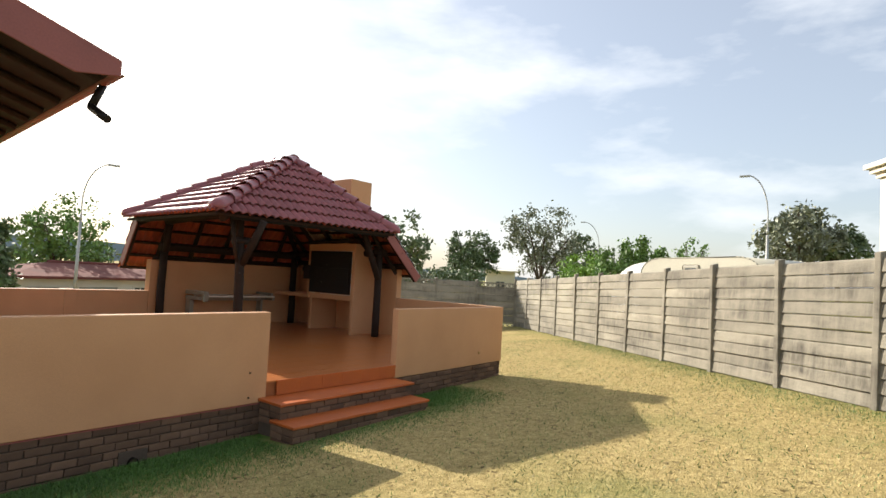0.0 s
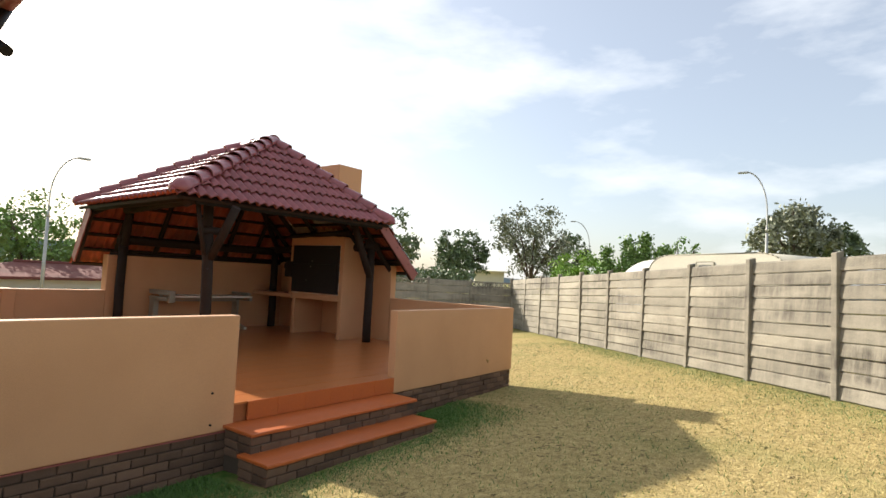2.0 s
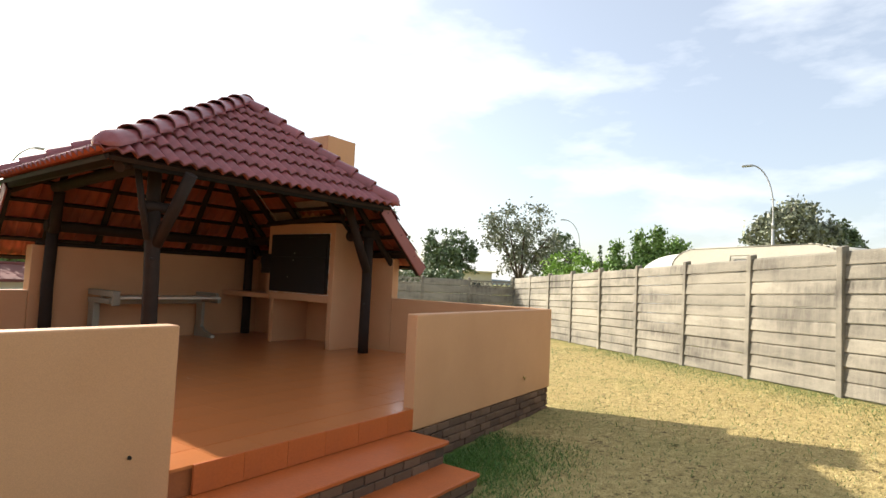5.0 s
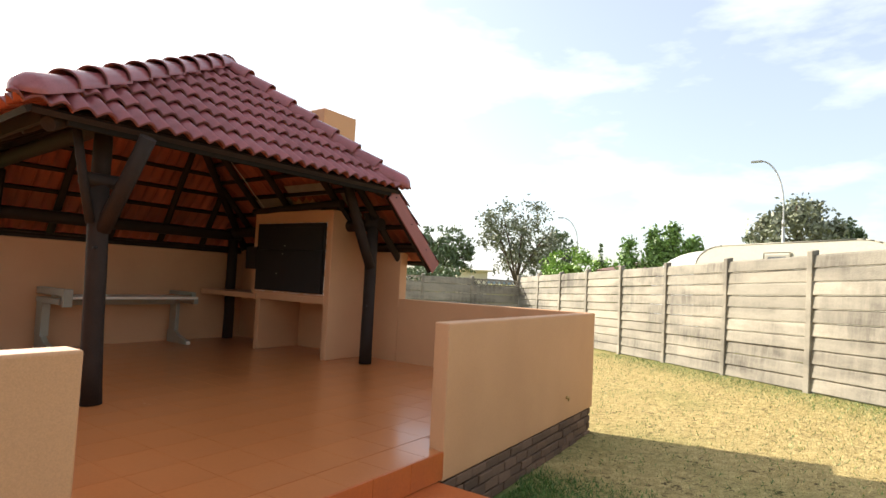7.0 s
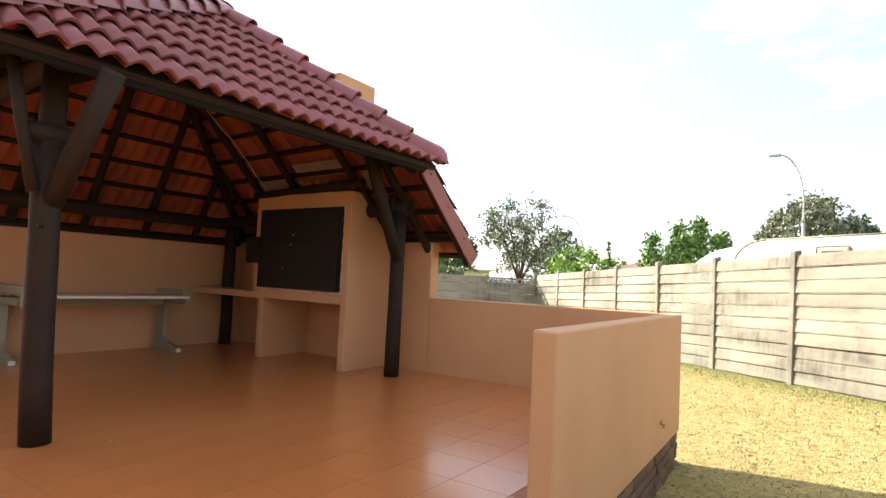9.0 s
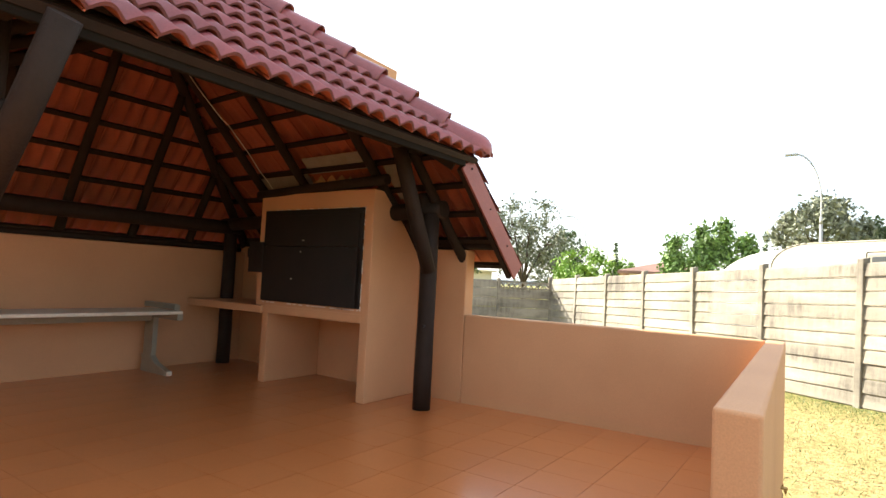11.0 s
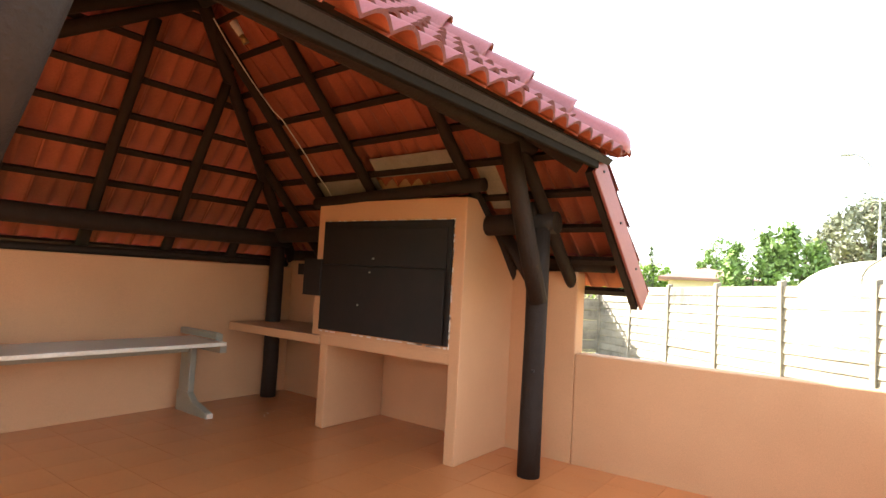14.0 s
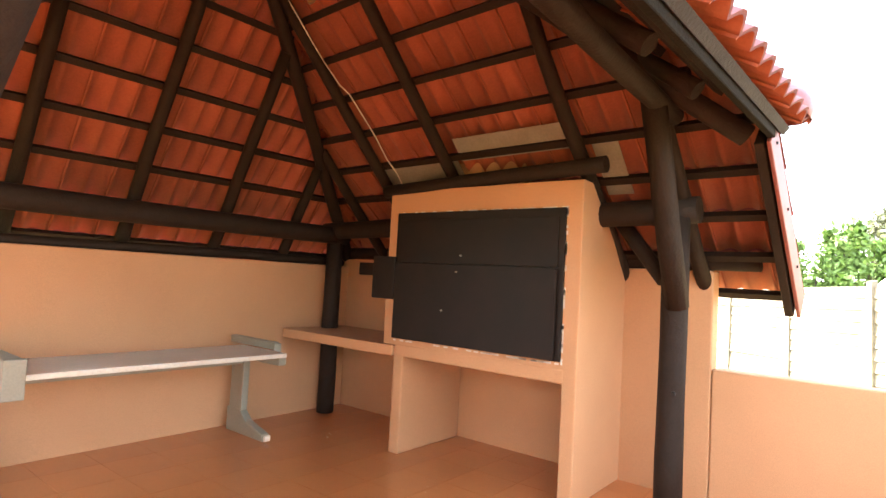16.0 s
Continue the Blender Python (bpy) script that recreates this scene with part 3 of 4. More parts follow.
def pole(bm, a, b, r, seed=0, r2=None):
    """A slightly crooked round pole."""
    a, b = Vector(a), Vector(b)
    n, sides = max(2, int((b - a).length / 0.35)), 12
    q = (b - a).to_track_quat("Z", "Y")
    rings = []
    for k in range(n + 1):
        f = k / n
        bend = Vector((noise.noise((seed * 3.1, f * 2.0, 0)), noise.noise((seed * 3.1, f * 2.0, 9)), 0)) * 0.018 * min(1, (b - a).length)
        rr = (r + ((r2 or r) - r) * f) * (1 + 0.07 * noise.noise((seed, f * 4, 4)))
        rings.append([bm.verts.new(a + (b - a) * f + q @ (bend + Vector((rr * math.cos(i * math.tau / sides), rr * math.sin(i * math.tau / sides), 0)))) for i in range(sides)])
    for p, s in zip(rings, rings[1:]):
        for i in range(sides):
            bm.faces.new((p[i], p[(i + 1) % sides], s[(i + 1) % sides], s[i])).smooth = True
    bm.faces.new(rings[0][::-1])
    bm.faces.new(rings[-1])


def shelter_pole(name, a, b, r, seed, r2=None):
    bm = bmesh.new()
    pole(bm, a, b, r, seed, r2)
    return part(name, bm, M_POLE, shelter)


def world_pole(name, a, b, r, seed, r2=None):
    bm = bmesh.new()
    pole(bm, a, b, r, seed, r2)
    return spart(name, bm, M_POLE)


def frame_timber():
    seed = 0
    for key in SLOPES:
        e, w, n, base, cuts, length = slope_frame(key)
        # battens under each course
        for r in range(int(length / TE) + 1):
            p = base + w * (r * TE + 0.03) - n * 0.035
            span = clip_line(p, e, cuts, -4, 4)
            if span:
                bm = bmesh.new()
                box(bm, span[0], span[1], -0.024, 0.024, -0.025, 0.022, Matrix.Translation(p) @ Matrix((e, w, n)).transposed().to_4x4())
                part("batten", bm, M_POLE, shelter)
        places = {"back": (-1.8, -1.06, -0.31, 0.43, 1.15), "right": (-1.32, -0.75, 0.38, 1.15, 1.75), "front": (-2.0, -1.2, -0.45, 0.3, 0.95), "left": (-1.35, -0.6, 0.2, 0.95)}[key]
        for c in places:
            seed += 1
            o = e * c * (1 if key in ("front", "right") else -1) + (base - e * base.dot(e)) - n * 0.115
            span = clip_line(o, w, cuts, 0.34 if key in ("front", "left") else 0.05, length - 0.05, 0.02)
            if span:
                shelter_pole("rafter", o + w * span[0], o + w * span[1], 0.052, seed, 0.045)
    # hip poles
    for a, b in ((Vector((UL, VF, EZ)), Vector((0, 0, TOP))), (Vector((UF, VF, EZ)), Vector((0, 0, TOP))), (Vector((UL, VB, EZ)), Vector((0, RIDGE, TOP))), (Vector(((TOP - LOW) / SR, RIDGE + (TOP - LOW) / SB, LOW)), Vector((0, RIDGE, TOP)))):
        seed += 1
        d = Vector((0, 0, -0.20))
        shelter_pole("hip_rafter", a + d + (b - a).normalized() * 0.28, b + d, 0.06, seed, 0.055)
    shelter_pole("ridge_pole", (0, -0.1, TOP - 0.2), (0, RIDGE + 0.1, TOP - 0.2), 0.06, 77)


tiles()
caps()
frame_timber()

# posts, ring beams and braces
P_FL, P_FR, P_BR, P_BL = (-4.15, 2.76), (-0.67, 2.88), (-0.48, 6.24), (-3.93, 6.22)
for k, (x, y) in enumerate((P_FL, P_FR, P_BR, P_BL)):
    lean = -0.055 if k == 0 else 0.0
    world_pole("post", (x, y, 0), (x + lean, y - lean, 1.84 if k < 2 else 1.70), 0.085, 30 + k, 0.08)
world_pole("ring_beam", (-4.12, 2.80, 2.43), (-0.95, 2.84, 2.40), 0.058, 41)
world_pole("ring_beam", (-4.14, 2.70, 2.40), (-4.0, 6.0, 2.30), 0.08, 42)
world_pole("post_pad", (-4.36, 2.78, 1.865), (-4.05, 2.78, 1.865), 0.06, 45)
world_pole("post_head", (-4.13, 2.98, 1.80), (-4.12, 3.0, 2.40), 0.075, 46)
world_pole("post_head", (-0.62, 2.97, 1.80), (-0.66, 2.98, 2.05), 0.07, 47)
world_pole("post_head", (-3.93, 6.15, 1.65), (-3.95, 6.0, 2.25), 0.075, 48)
world_pole("ring_beam", (P_BL[0] - 0.1, P_BL[1] - 0.02, 1.75), (P_BR[0] + 0.1, P_BR[1] - 0.03, 1.76), 0.085, 43)
world_pole("ring_beam", (P_FR[0] + 0.05, P_FR[1] - 0.12, 1.90), (P_BR[0] - 0.05, P_BR[1] + 0.1, 1.80), 0.085, 44)
for a, b, r in (((-0.70, 2.85, 1.30), (-1.27, 2.85, 2.42), 0.07), ((-4.17, 2.76, 1.45), (-4.07, 2.33, 2.22), 0.066), ((-4.28, 2.74, 1.50), (-4.45, 2.74, 2.30), 0.035),
                ((-0.64, 2.95, 1.45), (-0.5, 3.3, 1.85), 0.05)):
    world_pole("brace", a, b, r, int(a[2] * 100 + b[0] * 10))
# wall plates on the tall walls
world_pole("wall_plate", (-4.05, 6.44, 1.495), (-0.15, 6.50, 1.495), 0.04, 51)
world_pole("wall_plate", (-0.10, 2.5, 1.60), (-0.07, 6.5, 1.60), 0.06, 52)
# hanging wall log over the hearth
world_pole("hearth_log", (-0.90, 5.15, 2.09), (-0.90, 3.25, 2.16), 0.055, 53)

# fascia boards at the high eaves and barge boards at the low ends
def board(name, a, b, depth, thick, mat, label):
    """An upright board between two shelter places, its top edge on the line."""
    a, b = Vector(a), Vector(b)
    d = (b - a).normalized()
    side = d.cross(Vector((0, 0, 1))).normalized()
    dn = side.cross(d)
    if dn.z > 0:
        dn = -dn
    bm = bmesh.new()
    vs = [bm.verts.new(p + s * side * thick / 2 + k * dn * depth) for k in (0, 1) for p, s in ((a, -1), (b, -1), (b, 1), (a, 1))]
    for f in ((0, 1, 2, 3), (7, 6, 5, 4), (0, 4, 5, 1), (1, 5, 6, 2), (2, 6, 7, 3), (3, 7, 4, 0)):
        bm.faces.new([vs[i] for i in f])
    rounded(bm, 0.004, 1)
    return part(name, bm, mat, shelter, label)


board("fascia", (UL + 0.3, VF + 0.07, EZ + 0.035), (UF - 0.17, VF + 0.07, EZ + 0.035), 0.12, 0.035, M_BOARD, "weathered grey-brown timber eave board")
board("fascia", (UL + 0.2, VF + 0.25, EZ + 0.06), (UL + 0.2, VB - 0.1, EZ + 0.06), 0.12, 0.035, M_POLE, "dark timber eave board")
ub, vbb = (TOP - LOW) / SR, RIDGE + (TOP - LOW) / SB
board("barge_board", (UF - 0.06, VF + 0.08, EZ + 0.03), (ub + 0.04, VF + 0.08, LOW - 0.0), 0.19, 0.022, M_FASCIA, "dull red painted barge board")
board("barge_board", (UL + 0.16, VB - 0.06, EZ + 0.03), (UL + 0.16, vbb + 0.04, LOW - 0.0), 0.19, 0.022, M_FASCIA, "dull red painted barge board")
board("barge_frame", (UF - 0.06, VF + 0.13, EZ - 0.0), (ub, VF + 0.13, LOW - 0.03), 0.15, 0.05, M_POLE, "")
board("barge_frame", (UL + 0.21, VB - 0.06, EZ - 0.0), (UL + 0.21, vbb, LOW - 0.03), 0.15, 0.05, M_POLE, "")

for f in (0.06, 0.40, 0.74):
    p = Vector((UF - 0.06, VF + 0.08, EZ + 0.03)).lerp(Vector((ub + 0.04, VF + 0.08, LOW)), f) + Vector((-0.05, 0, -0.06))
    bm = bmesh.new()
    tube(bm, p + Vector((0, -0.008, 0)), p + Vector((0, -0.019, 0)), 0.011, 0.008, 8)
    part("bolt", bm, M_STEEL, shelter)
for x, y, z in ((-0.76, 2.85, 1.42), (-0.75, 2.85, 0.78), (-4.235, 2.73, 1.30)):
    bm = bmesh.new()
    tube(bm, (x + 0.02, y, z), (x - 0.018, y - 0.008, z), 0.014, 0.011, 8)
    spart("bolt", bm, M_STEEL)

# ---- hearth ----
hearth = thing("braai_hearth", "built-in plastered braai hearth with black steel doors", "hearth")
HX, HY0, HY1 = -0.93, 3.38, 4.94


def hearth_block(name, prof, y0, y1, mat=M_WALL, bev=0.012):
    """A block of the hearth: a profile of (x, z) drawn out along y."""
    bm = bmesh.new()
    a = [bm.verts.new((x, y0, z)) for x, z in prof]
    b = [bm.verts.new((x, y1, z)) for x, z in prof]
    n = len(prof)
    bm.faces.new(a)
    bm.faces.new(b[::-1])
    for k in range(n):
        bm.faces.new((a[k], b[k], b[(k + 1) % n], a[(k + 1) % n]))
    bmesh.ops.recalc_face_normals(bm, faces=bm.faces[:])
    rounded(bm, bev, 2)
    return part(name, bm, mat, hearth)


XB = -0.14
hearth_block("side_wall", [(HX, 0), (HX, 2.07), (HX + 0.14, 2.07), (XB, 1.50), (XB, 0)], HY0, HY0 + 0.10, M_WALL, 0.010)
hearth_block("side_pier", [(HX, 0), (HX, 0.83), (XB, 0.83), (XB, 0)], HY1 - 0.10, HY1)
hearth_block("slab", [(HX - 0.004, 0.755), (HX - 0.004, 0.85), (XB, 0.85), (XB, 0.755)], HY0 + 0.09, HY1 - 0.01)
hearth_block("firebox", [(HX, 0.84), (HX, 2.07), (HX + 0.14, 2.07), (XB, 1.50), (XB, 0.84)], HY0 + 0.088, HY1 + 0.12, M_WALL, 0.004)
doors = hearth_block("steel_frame", [(HX - 0.02, 0.895), (HX - 0.02, 1.89), (HX + 0.02, 1.89), (HX + 0.02, 0.895)], HY0 + 0.11, HY1 + 0.02, M_STEEL, 0.004)
hearth_block("upper_door", [(HX - 0.034, 1.50), (HX - 0.034, 1.83), (HX - 0.015, 1.83), (HX - 0.015, 1.50)], HY0 + 0.15, HY1 - 0.02, M_STEEL, 0.004)
hearth_block("lower_door", [(HX - 0.040, 0.90), (HX - 0.040, 1.492), (HX - 0.015, 1.492), (HX - 0.015, 0.90)], HY0 + 0.16, HY1 + 0.0, M_STEEL, 0.004)
hearth_block("door_edge", [(HX - 0.05, 0.91), (HX - 0.05, 1.48), (HX - 0.038, 1.48), (HX - 0.038, 0.91)], HY0 + 0.145, HY0 + 0.165, M_STEEL, 0.003)
hearth_block("counterweight_box", [(HX - 0.05, 1.20), (HX - 0.05, 1.54), (HX + 0.06, 1.54), (HX + 0.06, 1.20)], HY1 + 0.0, HY1 + 0.24, M_STEEL, 0.006)
for y, z in ((4.3, 1.56), (4.33, 1.44), (4.45, 1.15)):
    bm = bmesh.new()
    tube(bm, (HX - 0.03, y, z), (HX - 0.052, y, z), 0.009, 0.006, 8)
    part("door_bolt", bm, M_GREY, hearth)
# chipped plaster round the doors
bm = bmesh.new()
rg = random.Random(8)
for a, b in (((HY0 + 0.11, 0.88), (HY1, 0.88)), ((HY0 + 0.11, 1.893), (HY1, 1.893)), ((HY0 + 0.105, 0.89), (HY0 + 0.105, 1.89))):
    for k in range(26):
        f = rg.random()
        y, z = a[0] + (b[0] - a[0]) * f, a[1] + (b[1] - a[1]) * f
        s = rg.uniform(0.008, 0.03)
        horiz = a[1] == b[1]
        box(bm, HX - 0.004, HX + 0.01, y - (s if horiz else 0.006), y + (s if horiz else 0.006), z - (0.006 if horiz else s), z + (0.006 if horiz else s))
part("chipped_plaster", bm, M_CHIP, hearth, "pale chipped plaster edge", "stuff")
# side shelf
bm = bmesh.new()
box(bm, -0.95, -0.17, HY1 + 0.004, 6.37, 0.75, 0.835)
rounded(bm, 0.012, 2)
tagged(part("side_shelf", bm, M_WALL), "plastered shelf slab between hearth and back wall", "shelf")
bm = bmesh.new()
box(bm, -0.5, -0.2, 5.2, 5.85, 1.38, 1.5)
rounded(bm, 0.008)
tagged(part("wall_vent", bm, M_STEEL), "black timber block on the wall below the roof", "block")
# chimney and flashing
bm = bmesh.new()
box(bm, CHIMNEY[0], CHIMNEY[1], CHIMNEY[2], CHIMNEY[3], 1.9, 3.66)
rounded(bm, 0.012, 2)
tagged(part("chimney", bm, M_WALL), "square plastered chimney stack through the roof", "chimney")
e, w, n, base, cuts, length = slope_frame("right")
for k, (c0, c1, s0, s1) in enumerate(((-0.70, 0.30, 1.30, 1.50), (0.34, 1.20, 1.12, 1.36), (-0.98, -0.80, 0.90, 1.35))):
    bm = bmesh.new()
    box(bm, c0, c1, s0, s1, -0.012, -0.008, Matrix.Translation(base - n * 0.018) @ Matrix((e, w, n)).transposed().to_4x4())
    part("flashing", bm, M_FLASH, shelter, "dull metal flashing sheet")

# ---- steel table ----
table = thing("work_table", "white-topped table with grey steel cantilever legs against the wall", "table")
TX0, TX1 = -3.22, -1.50
def tbox(name, x0, x1, y0, y1, z0, z1, mat, bev=0.004, label=""):
    bm = bmesh.new()
    box(bm, x0, x1, y0, y1, z0, z1)
    rounded(bm, bev, 2)
    return part(name, bm, mat, table, label)

tbox("tabletop", TX0 + 0.0, TX1, 5.54, 6.14, 0.70, 0.735, M_WHITE, 0.008, "white laminate top")
tbox("apron", TX0 + 0.05, TX1 - 0.10, 5.98, 6.01, 0.60, 0.697, M_GREY)
tbox("apron_rail", TX0 + 0.05, TX1 - 0.10, 5.96, 6.02, 0.68, 0.698, M_GREY)
for x in (TX1 + 0.02, TX0 - 0.06):
    big = x < -2
    hw = 0.055 if big else 0.035
    tbox("upright", x - hw + 0.004, x + hw - 0.004, 6.10, 6.28, 0.19, 0.685, M_GREY, 0.01)
    bm = bmesh.new()
    prof = [(6.30, 0.0), (6.30, 0.2), (6.12, 0.2), (6.02, 0.12), (5.78, 0.055), (5.76, 0.0)]
    a = [bm.verts.new((x - 0.035, y, z)) for y, z in prof]
    b = [bm.verts.new((x + 0.035, y, z)) for y, z in prof]
    bm.faces.new(a)
    bm.faces.new(b[::-1])
    for k in range(6):
        bm.faces.new((a[k], b[k], b[(k + 1) % 6], a[(k + 1) % 6]))
    bmesh.ops.recalc_face_normals(bm, faces=bm.faces[:])
    rounded(bm, 0.006, 1)
    foot = part("foot", bm, M_GREY, table)
    bm = bmesh.new()
    box(bm, x - 0.03, x + 0.03, 5.745, 5.765, 0.004, 0.05)
    rounded(bm, 0.006, 1)
    part("foot_cap", bm, M_WHITE, foot)
    tbox("arm", x - hw, x + hw, 5.62, 6.30, 0.625, 0.697, M_GREY, 0.008)
    tbox("end_bracket", x - hw + 0.01, x + hw + 0.0, 5.72 if not big else 5.55, 6.34, 0.738, 0.80 if not big else 0.825, M_GREY, 0.012)
    tbox("bracket_cap", x - hw + 0.006, x + hw + 0.004, 5.70 if not big else 5.50, 5.72 if not big else 5.55, 0.715 if not big else 0.605, 0.79 if not big else 0.825, M_GREY, 0.006)

# crumbs of plaster on the floor
bm = bmesh.new()
rg = random.Random(12)
for cx0, cy0, n0 in ((-3.74, 2.58, 4), (-3.9, 2.66, 2), (-1.0, 5.6, 8), (-1.2, 4.2, 4)):
    for k in range(n0):
        s = rg.uniform(0.002, 0.006)
        cx1, cy1 = cx0 + rg.gauss(0, 0.09), cy0 + rg.gauss(0, 0.09)
        box(bm, cx1 - s, cx1 + s, cy1 - s * 0.7, cy1 + s * 0.7, 0.0, s * 0.8, Matrix.Translation((cx1, cy1, 0)) @ pose(0, 0, 0, 0, 0, rg.uniform(0, 90)) @ Matrix.Translation((-cx1, -cy1, 0)))
tagged(part("plaster_crumbs", bm, M_CHIP), "small pale plaster crumbs scattered on the floor tiles", "debris", kind="stuff")

# cable and lamp holder
bm = bmesh.new()
pts = [LAPA @ Vector(p) for p in ((0.06, 0.98, 3.45), (0.22, 1.02, 3.31), (0.45, 1.03, 3.09), (0.58, 1.06, 3.0), (0.72, 1.03, 2.855), (0.78, 0.98, 2.79), (0.95, 0.955, 2.61), (1.06, 0.95, 2.50), (1.20, 0.96, 2.355), (1.30, 0.93, 2.25), (1.39, 0.945, 2.16))]
for a, b in zip(pts, pts[1:]):
    tube(bm, a, b, 0.005, 0.005, 6)
tagged(part("cable", bm, M_WIRE), "thin white electric cable hanging along a rafter", "cable")
lamp = thing("lamp_holder", "small cream lamp holder under the ridge", "lamp holder")
bm = bmesh.new()
tube(bm, LAPA @ Vector((0.20, 0.92, 3.46)), LAPA @ Vector((0.26, 0.88, 3.36)), 0.035, 0.025, 12)
part("socket", bm, M_WIRE, lamp)
bm = bmesh.new()
tube(bm, LAPA @ Vector((0.26, 0.88, 3.36)), LAPA @ Vector((0.30, 0.86, 3.30)), 0.02, 0.03, 12)
part("shade", bm, M_BRASS, lamp)

# ---- precast fences ----
def fence_post_mesh(h):
    bm = bmesh.new()
    box(bm, -0.055, 0.055, -0.065, 0.065, -0.3, h)
    for v in bm.verts:
        if v.co.z > 0:
            v.co.x *= 0.9
            v.co.z += 0.03 if v.co.y < 0 else 0.0
    rounded(bm, 0.012, 2)
    return mesh_of("post", bm, M_CONC)


def fence_panel_mesh(h, seed):
    """A slab one metre long, bevelled, with a chamfered lower lip."""
    bm = bmesh.new()
    prof = [(-0.022, 0.003), (-0.022, h - 0.003), (-0.002, h - 0.003), (0.014, h - 0.03), (0.032, 0.012), (0.026, 0.003)]
    n = 9
    rings = [[bm.verts.new((i / (n - 1) - 0.5, y + 0.004 * noise.noise((i * 0.9, seed, z * 5)), z + 0.004 * noise.noise((i * 0.8, seed + 5, 0)))) for y, z in prof] for i in range(n)]
    for p, q in zip(rings, rings[1:]):
        for k in range(6):
            bm.faces.new((p[k], p[(k + 1) % 6], q[(k + 1) % 6], q[k]))
    bm.faces.new(rings[0])
    bm.faces.new(rings[-1][::-1])
    return mesh_of("panel", bm, M_CONC)


def pierced_panel_mesh(h):
    bm = bmesh.new()
    for z0, z1 in ((0.0, 0.035), (h - 0.05, h - 0.005)):
        box(bm, -0.5, 0.5, -0.022, 0.022, z0, z1)
    for k in range(9):
        x = -0.5 + (k + 0.5) / 9
        s = 0.04
        for d in (-1, 1):
            vs = [(x - d * s - 0.012, 0.03), (x - d * s + 0.012, 0.03), (x + d * s + 0.012, h - 0.045), (x + d * s - 0.012, h - 0.045)]
            a = [bm.verts.new((px, -0.018, pz)) for px, pz in vs]
            b = [bm.verts.new((px, 0.018, pz)) for px, pz in vs]
            bm.faces.new(a)
            bm.faces.new(b[::-1])
            for q in range(4):
                bm.faces.new((a[q], b[q], b[(q + 1) % 4], a[(q + 1) % 4]))
    return mesh_of("pierced_panel", bm, M_CONC)


ROWS_UP, PH, FH = 10, 0.208, 2.12
POST = fence_post_mesh(FH)
PANELS = [fence_panel_mesh(PH, s) for s in range(5)]
PIERCED = pierced_panel_mesh(PH)


def fence(places, label, heights, pierced=()):
    f = thing("fence", label, "fence")
    rg = random.Random(len(places))
    for i, (x, y, z) in enumerate(places):
        nx = places[min(i + 1, len(places) - 1)]
        px = places[max(i - 1, 0)]
        yaw = math.degrees(math.atan2(nx[1] - px[1], nx[0] - px[0]))
        piece("post", POST, pose(x, y, z + rg.uniform(0.0, 0.03), rg.uniform(-1, 1), rg.uniform(-1.2, 1.2), yaw), f)
        if i + 1 < len(places):
            a, b = Vector((x, y, z)), Vector(nx)
            d = b - a
            mid = (a + b) / 2
            flat = math.hypot(d.x, d.y)
            shear = Matrix(((flat - 0.05, 0, 0, 0), (0, 1, 0, 0), (d.z, 0, 1, 0), (0, 0, 0, 1)))
            jog = rg.uniform(-0.01, 0.01)
            rise = jog
            for r, high in enumerate(heights):
                me = PIERCED if (i, r) in pierced else PANELS[rg.randrange(5)]
                m = pose(mid.x, mid.y, mid.z + rise, 0, 0, math.degrees(math.atan2(d.y, d.x))) @ shear @ Matrix.Diagonal((1, 1, high / PH, 1))
                rise += high
                ob = piece("panel", me, Matrix.Translation((0, 0, 0)), f)
                ob.matrix_basis = Matrix.Identity(4)
                ob.matrix_parent_inverse = m @ pose(0, rg.uniform(-0.008, 0.008), 0)


side_run = [(2.66 + 1.265 * i, -3.36 + 1.345 * i, ground_z(2.66 + 1.265 * i, -3.36 + 1.345 * i) + 0.02) for i in range(-7, 9)]
fence(side_run, "tall weathered precast concrete panel fence, streaked with dark stains", [PH] * ROWS_UP)
cx, cy = side_run[-1][0], side_run[-1][1]
back_run = [(cx - 1.35 * i, cy + 1.26 * i, -0.76) for i in range(0, 6)]
fence(back_run, "grey precast concrete fence with a pierced top row", [0.26, 0.31, 0.31, 0.31, 0.31, 0.31, 0.25], {(0, 6), (2, 6), (3, 6), (0, 0)})

